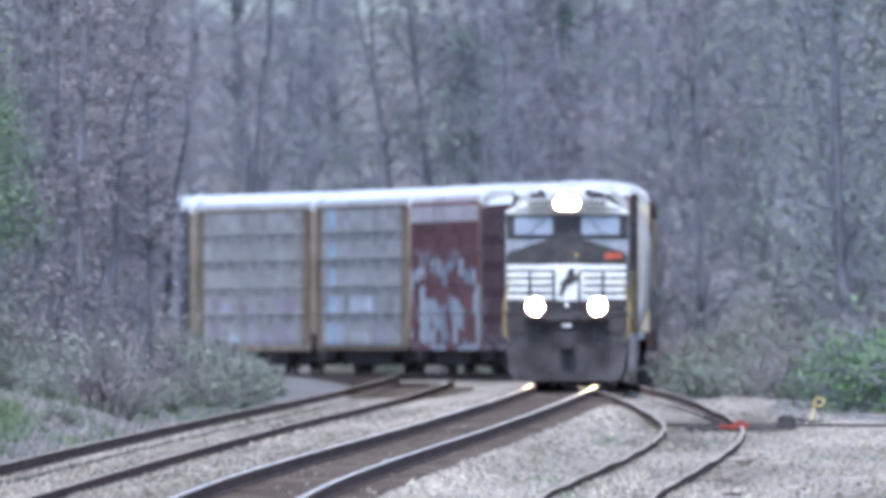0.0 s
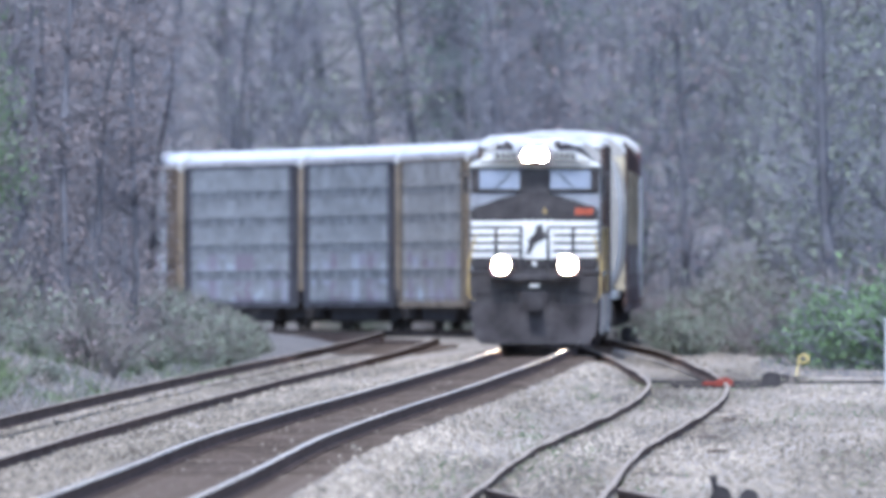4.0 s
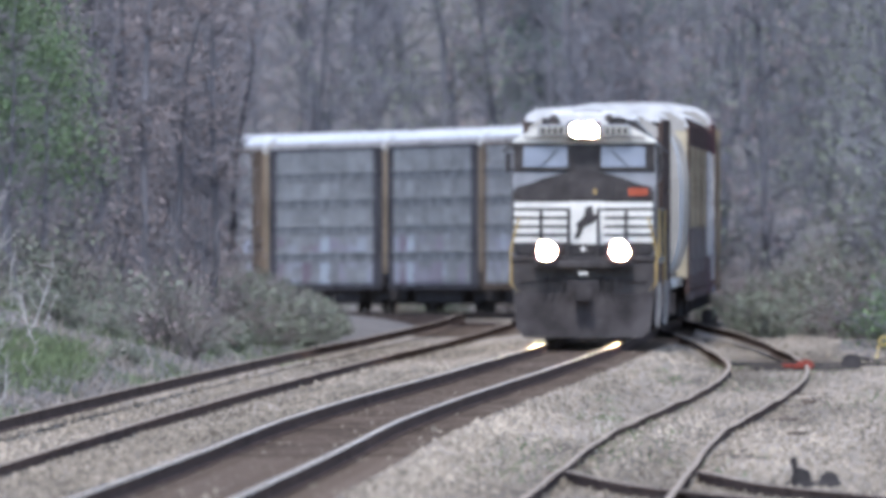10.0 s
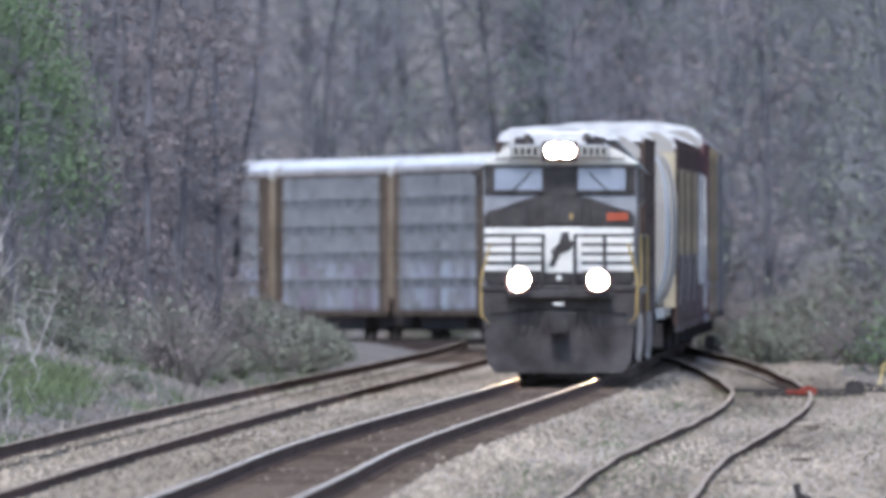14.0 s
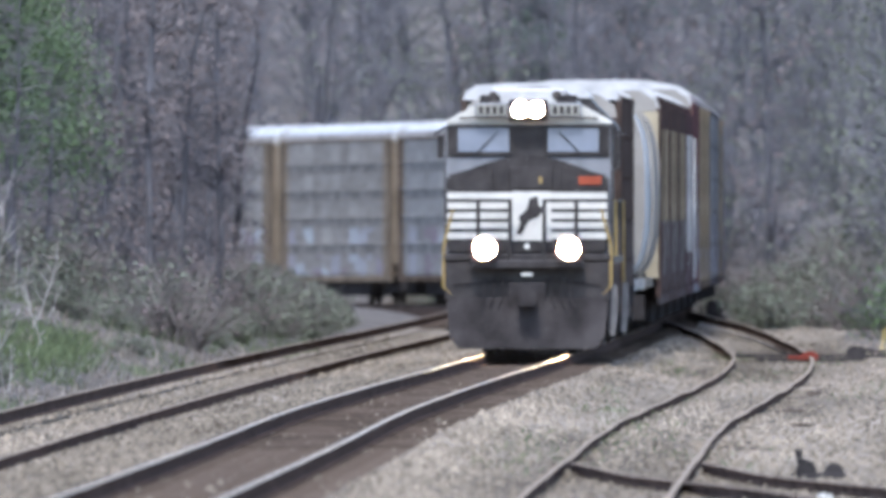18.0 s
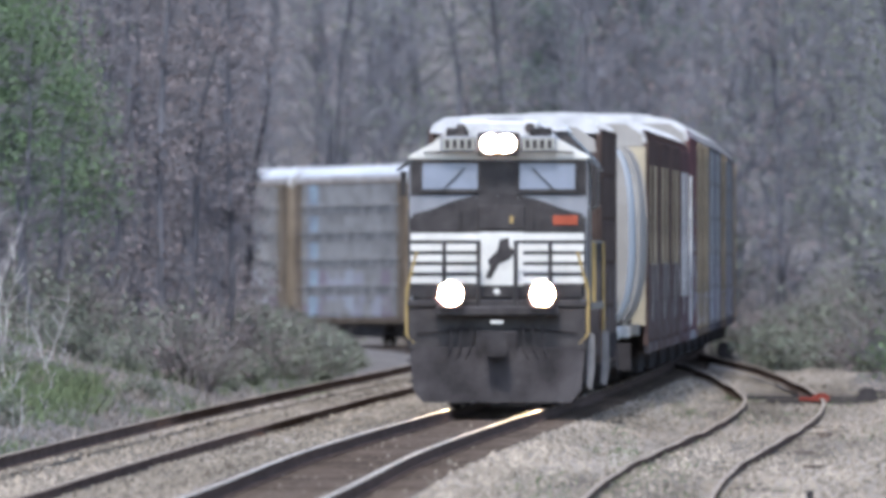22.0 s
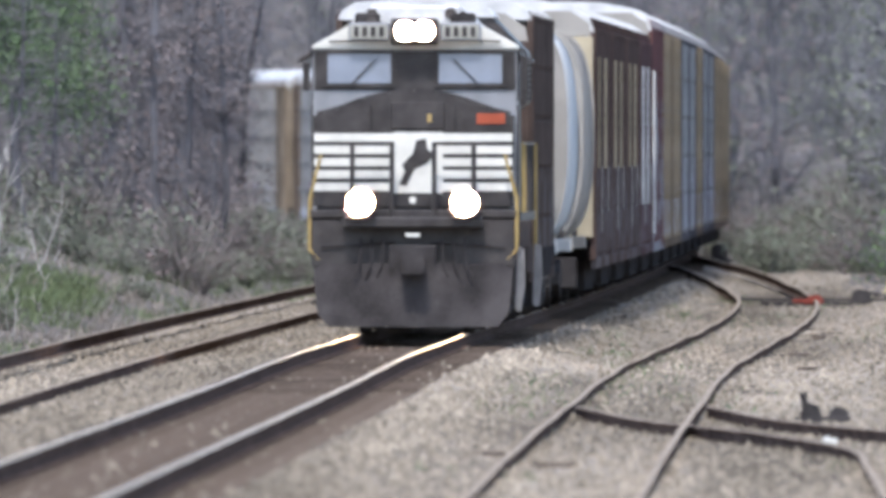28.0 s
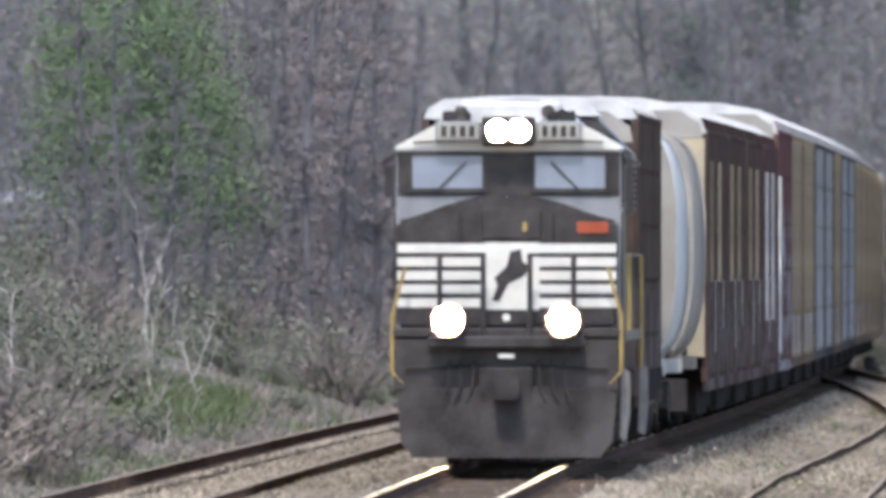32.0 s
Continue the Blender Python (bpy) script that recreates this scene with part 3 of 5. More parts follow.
def locomotive():
    t = thing("locomotive", "black diesel freight locomotive with white nose stripes and lit headlights", "locomotive")
    # snow plow: a blunt wedge with cut lower corners
    out = [(-1.2, 0.1), (1.2, 0.1), (1.36, 0.3), (1.42, 1.0), (-1.42, 1.0), (-1.36, 0.3)]
    bm = B()
    front = [bm.verts.new((x, 0.35 * abs(x) / 1.4 - (0.12 if z < 0.5 else 0.0), z)) for x, z in out]
    mid = [bm.verts.new((0, -0.12, 0.1)), bm.verts.new((0, 0.0, 1.0))]
    back = [bm.verts.new((x, 0.62, z)) for x, z in out]
    a, b, c, d, e, f = front
    bm.faces.new((a, mid[0], mid[1], e, f)), bm.faces.new((mid[0], b, c, d, mid[1]))
    bm.faces.new(back[::-1])
    for i in range(6):
        if i == 0:
            bm.faces.new((back[0], back[1], b, mid[0], a))
        elif i == 3:
            bm.faces.new((back[3], back[4], e, mid[1], d))
        else:
            bm.faces.new((front[i], back[i], back[(i + 1) % 6], front[(i + 1) % 6]))
    bmesh.ops.recalc_face_normals(bm, faces=bm.faces)
    part("snow_plow", bm, M_PLOW, t, "dusty dark grey steel plow")
    part("pilot_plate", box(B(), -1.44, 1.44, 0.32, 0.5, 0.95, 1.62, 0.02), M_BLACK, t)
    part("anticlimber", box(B(), -1.0, 1.0, 0.02, 0.34, 1.5, 1.66, 0.03), M_BLACK, t)
    part("coupler", prism(B(), [(-0.16, 0.82), (0.16, 0.82), (0.2, 0.98), (0.14, 1.16), (-0.18, 1.14)], -0.42, 0.4, "y", 0.03), M_SOOT, t)
    part("coupler_box", box(B(), -0.34, 0.34, 0.05, 0.34, 0.74, 1.26, 0.03), M_SOOT, t)
    for s in (-1, 1):
        for k in range(3):
            bm = B()
            x = s * (0.42 + 0.16 * k)
            pts = [Vector((x, 0.3, 1.35)), Vector((x, 0.12, 1.2)), Vector((x + s * 0.02, 0.08, 0.95)), Vector((x + s * 0.1, 0.1, 0.8))]
            for p, q in zip(pts, pts[1:]):
                tube(bm, p, q, 0.016, 0.016, 6)
            part("air_hose", bm, M_SOOT, t)
        part("uncoupling_lever", tube(B(), (s * 0.25, 0.28, 1.3), (s * 1.3, 0.28, 1.24), 0.018, 0.018, 6), M_SOOT, t)
        # ditch light in its housing
        h = part("ditch_light", tube(B(), (s * 0.74, -0.16, 1.86), (s * 0.74, 0.298, 1.86), 0.2, 0.2, 24, False), M_BLACK, t)
        # lens wider than the real lamp, its glare put into the shape
        part("lens", tube(B(), (s * 0.74, 0.22, 1.86), (s * 0.74, 0.255, 1.86), 0.17, 0.17, 24), M_DITCH, h, "glowing warm white lens")
        part("back_plate", tube(B(), (s * 0.74, 0.255, 1.86), (s * 0.74, 0.3, 1.86), 0.196, 0.17, 24), M_BLACK, h)
        # steps with pale edges
        for k in range(4):
            part("step", box(B(), min(s * 1.12, s * 1.46), max(s * 1.12, s * 1.46), 0.72, 1.22, 0.42 + 0.34 * k, 0.46 + 0.34 * k, 0.008), M_GRIME, t)
        for y, x in ((0.68, 1.44), (1.26, 1.46), (21.2, 1.46), (21.8, 1.48)) if s > 0 else ():
            part("step_side", prism(B(), [(x, 0.36), (x + 0.07, 0.3), (x + 0.12, 0.7), (x + 0.11, 1.2), (x + 0.03, 1.24), (x + 0.02, 0.8)], y, y + 0.05), M_STEP, t, "pale worn step edge")
        # corner handrails
        for y in (0.34, 1.3):
            bm = B()
            pts = [Vector((s * 1.33, y, 1.05)), Vector((s * 1.47, y, 1.2)), Vector((s * 1.47, y, 1.9)), Vector((s * 1.3, y, 2.55))]
            for p, q in zip(pts, pts[1:]):
                tube(bm, p, q, 0.024, 0.024, 6)
            part("corner_handrail", bm, M_YELLOW, t, "yellow grab rail")
        for x in (0.3, 0.86):
            part("rail_post", tube(B(), (s * x, 0.3, 1.66), (s * x, 0.3, 2.72), 0.038, 0.036, 6), M_BLACK, t)
        part("front_handrail", tube(B(), (s * 0.3, 0.3, 2.7), (s * 1.3, 0.3, 2.7), 0.026, 0.022, 6), M_BLACK, t)
    part("pilot_lamp", tube(B(), (0, 0.0, 1.9), (0, 0.06, 1.9), 0.05, 0.05, 10), M_WHITE, t)
    part("hose_plate", box(B(), -0.1, 0.1, 0.0, 0.03, 1.38, 1.43), M_WHITE, t)
    # platform and frame
    part("front_platform", box(B(), -1.46, 1.46, 0.3, 2.3, 1.64, 1.76, 0.02), M_BLACK, t)
    part("frame", box(B(), -1.2, 1.2, 0.6, 21.6, 1.15, 1.64), M_GRIME, t)
    part("walkway", box(B(), -1.5, 1.5, 2.3, 22.0, 1.6, 1.72), M_BLACK, t)
    # nose
    arch = [(-1.42, 1.76), (1.42, 1.76), (1.42, 3.14), (1.1, 3.22), (0.7, 3.37), (0.35, 3.46), (0, 3.49), (-0.35, 3.46), (-0.7, 3.37), (-1.1, 3.22), (-1.42, 3.14)]
    nose = part("nose", prism(B(), arch, 0.62, 2.25, "y", 0.05), M_BLACK, t, "glossy black nose")
    for k, (z0, z1) in enumerate(((2.73, 2.845), (2.555, 2.67), (2.38, 2.495), (2.205, 2.32), (2.03, 2.145))):
        for s in (-1, 1):
            x0, x1 = (0.34 if s > 0 else 0.2), 1.405
            part("stripe", box(B(), min(s * x0, s * x1), max(s * x0, s * x1), 0.612, 0.63, z0, z1), M_WHITE, nose, "white painted stripe")
    part("emblem_panel", box(B(), -0.28, 0.42, 0.608, 0.632, 2.0, 2.86), M_WHITE, nose, "white square field")
    # the emblem as a plain leaning dark shape
    part("emblem", prism(B(), [(-0.2, 2.12), (-0.1, 2.1), (0.02, 2.34), (0.2, 2.42), (0.3, 2.55), (0.2, 2.62), (0.18, 2.78), (0.04, 2.74), (0.0, 2.56), (-0.16, 2.4), (-0.12, 2.3)], 0.596, 0.612, "y"), M_BLACK, nose, "plain dark leaning shape")
    part("nose_door", box(B(), -0.32, 0.45, 0.6, 0.63, 2.9, 3.3, 0.02), M_BLACK, nose)
    part("nose_plate", box(B(), 0.9, 1.3, 0.6, 0.62, 2.98, 3.13), M_PLATE, nose, "orange-red plate")
    part("latch", box(B(), 0.2, 0.26, 0.58, 0.62, 3.0, 3.12, 0.01), M_YELLOW, nose, "yellow latch")
    for s in (-1, 1):
        part("grab_iron", tube(B(), (s * 0.6, 0.58, 2.9), (s * 0.6, 0.58, 3.25), 0.015, 0.015, 5), M_BLACK, nose)
    # cab
    cab_out = [(-1.45, 1.72), (1.45, 1.72), (1.45, 4.04), (-1.45, 4.04)]
    # grey cab front: the sky's reflection on black paint, put into colour
    cab = part("cab", prism(B(), cab_out, 2.25, 5.3, "y", 0.03), M_CABGREY, t, "cab front with sky reflection painted grey")
    part("window_band", box(B(), -1.43, 1.43, 2.238, 2.256, 3.46, 4.02), M_BLACK, cab, "black band round the windshields")
    for s in (-1, 1):
        frame_bm = B()
        xs = (0.28, 1.3)
        for x0, x1, z0, z1 in ((xs[0], xs[1], 3.5, 3.56), (xs[0], xs[1], 3.98, 4.03), (xs[0], xs[0] + 0.06, 3.56, 3.98), (xs[1] - 0.06, xs[1], 3.56, 3.98)):
            box(frame_bm, min(s * x0, s * x1), max(s * x0, s * x1), 2.2, 2.25, z0, z1)
        w = part("windshield", frame_bm, M_BLACK, cab)
        part("pane", prism(B(), [(2.205, 3.555), (2.222, 3.985), (2.232, 3.985), (2.215, 3.555)], *span(s, 0.335, 1.245), "x"), M_GLASS, w, "glass with sky reflection painted pale")
        part("wiper", tube(B(), (s * 0.95, 2.18, 3.5), (s * 0.55, 2.19, 3.9), 0.012, 0.012, 5), M_BLACK, w)
        sw = part("side_window", box(B(), s * 1.452 - 0.02, s * 1.452 + 0.02, 2.9, 4.6, 3.3, 3.95, 0.01), M_BLACK, cab)
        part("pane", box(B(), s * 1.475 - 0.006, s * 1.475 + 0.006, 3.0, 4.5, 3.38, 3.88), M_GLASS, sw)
        part("awning", prism(B(), [(s * 1.45, 4.02), (s * 1.68, 3.88), (s * 1.66, 3.85), (s * 1.45, 3.98)], 2.7, 4.8), M_BLACK, cab)
        part("mirror", box(B(), s * 1.55 - 0.05, s * 1.55 + 0.05, 2.55, 2.62, 3.45, 3.85, 0.01), M_BLACK, cab)
        part("cab_side", box(B(), s * 1.46 - 0.015, s * 1.46 + 0.015, 2.3, 5.28, 1.75, 3.25, 0.005), M_BLACK, cab, "black cab side")
    # the glint of sky on the cab roof is painted on as white
    roof = part("cab_roof", prism(B(), [(-1.47, 4.04), (1.47, 4.04), (1.47, 4.09), (0.98, 4.36), (-0.98, 4.36), (-1.47, 4.09)], 2.2, 5.3, "y", 0.02), M_WHITE, t, "cab roof with sky reflection painted white")
    for s in (-1, 1):
        part("roof_grab", tube(B(), (s * 1.22, 2.16, 4.15), (s * 0.92, 2.16, 4.16), 0.016, 0.016, 5), M_BLACK, roof)
        part("antenna_box", box(B(), *span(s, 0.5, 0.86), 2.7, 3.1, 4.3, 4.56, 0.03), M_SOOT, roof)
    # roof tops of the locomotive: sun and sky sheen put into a pale colour
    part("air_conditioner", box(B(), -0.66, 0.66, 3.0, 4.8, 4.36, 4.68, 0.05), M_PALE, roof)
    part("horn", tube(B(), (0.5, 2.9, 4.55), (0.5, 3.6, 4.5), 0.09, 0.03, 10), M_GRIME, roof)
    part("horn", tube(B(), (0.68, 2.8, 4.52), (0.68, 3.5, 4.5), 0.07, 0.03, 10), M_GRIME, roof)
    part("bell", tube(B(), (-0.62, 2.8, 4.42), (-0.62, 2.8, 4.62), 0.14, 0.06, 12), M_GRIME, roof)
    # headlight and number boards
    hb = part("headlight_box", box(B(), -0.34, 0.34, 1.98, 2.6, 4.1, 4.48, 0.03), M_BLACK, t)
    for s in (-1, 1):
        # headlight lenses enlarged too, to take in their glare
        part("lens", tube(B(), (s * 0.135, 1.955, 4.3), (s * 0.135, 1.985, 4.3), 0.13, 0.13, 20), M_LAMP, hb, "glowing warm white lens")
        part("hood_ring", tube(B(), (s * 0.135, 1.88, 4.3), (s * 0.135, 1.99, 4.3), 0.136, 0.136, 24, False), M_BLACK, hb)
        nb = part("number_board", box(B(), min(s * 0.36, s * 0.94), max(s * 0.36, s * 0.94), 2.02, 2.5, 4.16, 4.42, 0.02), M_CABGREY, t, "pale number board with dark bars")
        part("board_face", box(B(), min(s * 0.39, s * 0.91), max(s * 0.39, s * 0.91), 2.01, 2.03, 4.19, 4.39), M_BOARD, nb)
        for k in range(4):
            x = s * 0.65 + (k - 1.5) * 0.12
            part("bar", box(B(), x - 0.035, x + 0.035, 2.0, 2.014, 4.22, 4.36), M_BLACK, nb)
    # hood, radiator and roof
    hood = part("hood", box(B(), -0.92, 0.92, 5.3, 21.4, 1.72, 4.3, 0.04), M_BLACK, t, "long black engine hood")
    for k in range(11):
        for s in (-1, 1):
            part("hood_door", box(B(), s * 0.925 - 0.02, s * 0.925 + 0.02, 5.6 + k * 1.02, 6.5 + k * 1.02, 1.95, 3.7, 0.01), M_BLACK, hood)
    # pale colour here stands in for sunlight and sky on the black hood
    part("hood_roof", prism(B(), [(-0.92, 4.3), (0.92, 4.3), (0.6, 4.62), (-0.6, 4.62)], 5.3, 17.0, "y", 0.02), M_PALE, t, "roof with sun and sky sheen painted pale")
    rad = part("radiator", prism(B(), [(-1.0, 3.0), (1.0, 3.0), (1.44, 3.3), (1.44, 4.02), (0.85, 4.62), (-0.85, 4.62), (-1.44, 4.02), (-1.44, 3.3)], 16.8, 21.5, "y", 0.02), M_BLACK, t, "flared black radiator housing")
    part("radiator_roof", prism(B(), [(0.98, 4.54), (0.86, 4.655), (-0.86, 4.655), (-0.98, 4.54), (-0.8, 4.54), (0.8, 4.54)], 16.75, 21.55), M_PALE, rad, "roof with sun and sky sheen painted pale")
    for s in (-1, 1):
        for k in range(8):
            part("louver", box(B(), s * 1.445 - 0.02, s * 1.445 + 0.02, 17.1, 21.2, 3.34 + k * 0.08, 3.38 + k * 0.08), M_GRIME, rad)
        for k in range(12):
            y = 5.6 + k * 1.42
            part("rail_post", tube(B(), (s * 1.48, y, 1.72), (s * 1.48, y, 2.72), 0.02, 0.02, 5), M_YELLOW if k < 4 or k == 11 else M_BLACK, t)
        part("side_handrail", tube(B(), (s * 1.48, 5.6, 2.7), (s * 1.48, 21.3, 2.7), 0.02, 0.02, 5), M_BLACK, t)
        part("rear_step_rail", tube(B(), (s * 1.5, 21.6, 0.6), (s * 1.5, 21.6, 2.7), 0.028, 0.028, 6), M_YELLOW, t, "yellow grab rail")
    part("exhaust_stack", box(B(), -0.3, 0.3, 11.5, 12.5, 4.6, 4.72, 0.02), M_GRIME, t)
    part("fuel_tank", prism(B(), [(-1.4, 1.1), (1.4, 1.1), (1.4, 0.6), (1.1, 0.28), (-1.1, 0.28), (-1.4, 0.6)], 8.6, 14.2, "y", 0.04), M_GRIME, t)
    part("rear_coupler", box(B(), -0.15, 0.15, 21.6, 22.6, 0.76, 1.04, 0.03), M_GRIME, t)
    wheels_and_frame(t, (3.1, 5.1, 7.1), 1.1, 0.53)
    wheels_and_frame(t, (15.6, 17.6, 19.6), 1.1, 0.53)
    return t


# lighter tan for near-side posts, sunlight painted into it
M_SUNLIT_TAN = mat("sunlit_tan_paint", (0.32, 0.258, 0.175), 0.6, var=0.3, scale=1.0, bump=0.05)
M_STEP = mat("worn_step_paint", (0.28, 0.265, 0.255), 0.6, var=0.35, scale=2.0, bump=0.1)
M_GABLE = mat("pale_gable_paint", (0.36, 0.335, 0.3), 0.55, var=0.25, scale=1.0, bump=0.1)
M_DOOR = mat("dusty_end_door", (0.21, 0.17, 0.125), 0.55, 0.1, var=0.25, scale=1.0, bump=0.1)
M_PLOW = mat("dusty_plow_steel", (0.06, 0.054, 0.053), 0.7, var=0.5, scale=1.5, bump=0.15)
M_PLATE = mat("faded_red_plate", (0.36, 0.095, 0.055), 0.5, var=0.2, bump=0.02)
M_BOARD = mat("number_board_face", (0.33, 0.32, 0.275), 0.4, var=0.1, bump=0.0)



def car_rows(offset, base):
    """Rows for a car whose front is offset metres behind the train's head; its trucks stand base = (front, rear) behind that."""
    rows = []
    for t in (0, 0.5, 1, *range(3, 31, 2), 31, 31.5, 32):
        p = START - SPEED * t + offset
        f, r = main_at(p + base[0]), main_at(p + base[1])
        w = (r - f).normalized()
        turn = Matrix((Vector((w.y, -w.x, 0)).normalized(), w, Vector((w.y, -w.x, 0)).normalized().cross(w))).transposed().to_4x4()
        rows.append((t, Matrix.Translation(f - w * base[0]) @ turn))
    return rows


TRAIN = []
loco = locomotive()
TRAIN.append((loco, 0.0, (5.1, 17.6)))


def train():
    masters = {}
    def use(key, maker, offset, base):
        if key in masters:
            ob = copy_thing(masters[key], Matrix())
        else:
            ob = masters[key] = maker()
        TRAIN.append((ob, offset, base))
    rack = (5.2, 22.9)
    order = ["umber", "", "", "ochre", "ochre", "ochre", "rust", "maroon", "blue", "tan", "slate", "slate", "grey", "slate", "slate", "grey", "grey", "grey", "tan", "tan", "blue", "tan", "slate", "grey", "tan", "slate", "grey", "grey", "tan", "slate", "blue", "tan", "grey"]
    pos = 22.9
    for k in order:
        if k:
            use(k, lambda: autorack(k, 4.82 if k == "umber" else 5.08 if pos < 200 else 5.4), pos, rack)
            pos += 27.9 if k in ("ochre", "rust") else 28.55
        else:
            name = "white" if pos < 62 else "dun"
            use(name, lambda: hopper(name), pos, (2.4, 17.2))
            pos += 21.5


train()


def motions():
    for ob, offset, base in TRAIN:
        walk(ob, car_rows(offset, base))


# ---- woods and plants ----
# darker twigs and buds for the left wood, its shade painted in
M_SHADETWIG = mat("shaded_fine_twigs", (0.172, 0.16, 0.163), 0.95, var=0.12, scale=0.8, bump=0.0, per_island=0.06)
M_SHADEBUD = mat("shaded_reddish_buds", (0.2, 0.168, 0.16), 0.9, var=0.15, scale=0.5, bump=0.0, per_island=0.08)
M_DARKBARK = mat("dark_trunk_bark", (0.045, 0.043, 0.047), 0.95, var=0.3, scale=1.5, bump=0.3)
M_FRESH = mat("young_green_leaf", (0.122, 0.165, 0.09), 0.7, var=0.15, scale=0.6, bump=0.0, per_island=0.14)


class Strands:
    """Collects thin stems and leaves into one mesh."""
    def __init__(self, seed):
        self.v, self.f, self.m, self.rng = [], [], [], random.Random(seed)

    def stem(self, a, b, r0, r1, n=3, m=0):
        w = (b - a).normalized()
        u = w.orthogonal().normalized()
        k = w.cross(u)
        i = len(self.v)
        for p, r in ((a, r0), (b, r1)):
            self.v += [p + (u * math.cos(6.2832 * j / n) + k * math.sin(6.2832 * j / n)) * r for j in range(n)]
        for j in range(n):
            self.f.append((i + j, i + (j + 1) % n, i + n + (j + 1) % n, i + n + j))
            self.m.append(m)

    def limb(self, pts, radii, n=5, m=0):
        """One unbroken tapering stem through all the points."""
        i = len(self.v)
        for p, r in zip(pts, radii):
            self.v += [p + Vector((math.cos(6.2832 * j / n) * r, math.sin(6.2832 * j / n) * r, 0)) for j in range(n)]
        for k in range(len(pts) - 1):
            for j in range(n):
                self.f.append((i + k * n + j, i + k * n + (j + 1) % n, i + k * n + n + (j + 1) % n, i + k * n + n + j))
                self.m.append(m)

    def blade(self, a, b, w, m=0):
        d = Vector((self.rng.uniform(-1, 1), self.rng.uniform(-0.5, 0.5), self.rng.uniform(-0.3, 0.3))).cross(b - a)
        d = d.normalized() * w if d.length > 1e-6 else Vector((w, 0, 0))
        i = len(self.v)
        self.v += [a - d, a + d, b + d * 0.35, b - d * 0.35]
        self.f.append((i, i + 1, i + 2, i + 3))
        self.m.append(m)

    def sliver(self, a, b, w, m=0):
        d = Vector((self.rng.uniform(-1, 1), self.rng.uniform(-0.5, 0.5), self.rng.uniform(-0.3, 0.3))).cross(b - a)
        d = d.normalized() * w if d.length > 1e-6 else Vector((w, 0, 0))
        i = len(self.v)
        self.v += [a - d, a + d, b]
        self.f.append((i, i + 1, i + 2))
        self.m.append(m)

    def leaf(self, c, size, m=0):
        g = self.rng
        u = Vector((g.gauss(0, 1), g.gauss(0, 1), g.gauss(0, 1))).normalized()
        k = u.orthogonal().normalized()
        w = u.cross(k)
        i = len(self.v)
        self.v += [c + k * size, c + w * size * 0.55, c - k * size, c - w * size * 0.55]
        self.f.append((i, i + 1, i + 2, i + 3))
        self.m.append(m)

    def mesh(self, name, materials):
        me = bpy.data.meshes.new(name)
        me.from_pydata([tuple(p) for p in self.v], [], self.f)
        for one in materials:
            me.materials.append(one)
        me.polygons.foreach_set("material_index", self.m)
        me.update()
        return me


def lean(g, way, spread):
    return (way + Vector((g.gauss(0, spread), g.gauss(0, spread), g.gauss(0, spread * 0.7)))).normalized()


def bare_tree(seed, height, radius, label, foliage=None, leaf_n=1, low=0.05, leaf_size=0.07, bark=None, loose=0.1, reach=1.0, twig=None):
    """A trunk that tapers and wanders, limbs from low down, twigs, and buds or young leaves on them."""
    t = thing("tree", label, "tree", "trees of the wood")
    wood, fine = Strands(seed), Strands(seed + 1)
    g = wood.rng
    pts, p, way = [Vector((0, 0, -0.4))], Vector((0, 0, -0.4)), Vector((0, 0, 1))
    n = 9
    for k in range(n):
        way = (lean(g, way, 0.09) + Vector((0, 0, 0.25))).normalized()
        p = p + way * height / n
        pts.append(p)
    wood.limb(pts, [radius * (1 - k / n) ** 0.7 + 0.014 for k in range(n + 1)], 6)
    for _ in range(int(height * 2.6)):
        q = g.uniform(low, 0.95) * n
        k = min(int(q), n - 1)
        a = pts[k].lerp(pts[k + 1], q - k)
        ang = g.uniform(0, 6.283)
        out = Vector((math.cos(ang), math.sin(ang), g.uniform(0.1, 1.1))).normalized()
        length = g.uniform(0.1, 0.24) * height * (1.1 - 0.6 * q / n) * reach
        r = min(0.05, radius * 0.32) * (1.1 - 0.7 * q / n)
        for s in range(3):
            b = a + lean(g, out, 0.18) * length / 3
            wood.stem(a, b, r * (1 - s / 3.3), r * (1 - (s + 1) / 3.3), 4)
            for _ in range(4):
                c = a.lerp(b, g.random())
                d = lean(g, out, 0.6)
                e = c + d * g.uniform(0.4, 1.1) * (0.4 + 0.6 * reach)
                fine.sliver(c, e, 0.018)
                for _ in range(3):
                    c2 = c.lerp(e, g.uniform(0.2, 1))
                    e2 = c2 + lean(g, d, 0.6) * g.uniform(0.25, 0.6)
                    fine.sliver(c2, e2, 0.013)
                    if foliage is not None:
                        for _ in range(leaf_n):
                            fine.leaf(e2 + Vector((g.gauss(0, loose), g.gauss(0, loose), g.gauss(0, loose))), leaf_size * g.uniform(0.6, 1.4), 1)
            a = b
            out = (out + Vector((0, 0, 0.2))).normalized()
    new("trunk", wood.mesh("trunk", [bark or M_BARK])).parent = t
    new("crown", fine.mesh("crown", [twig or M_TWIG] + ([foliage] if foliage is not None else []))).parent = t
    return t


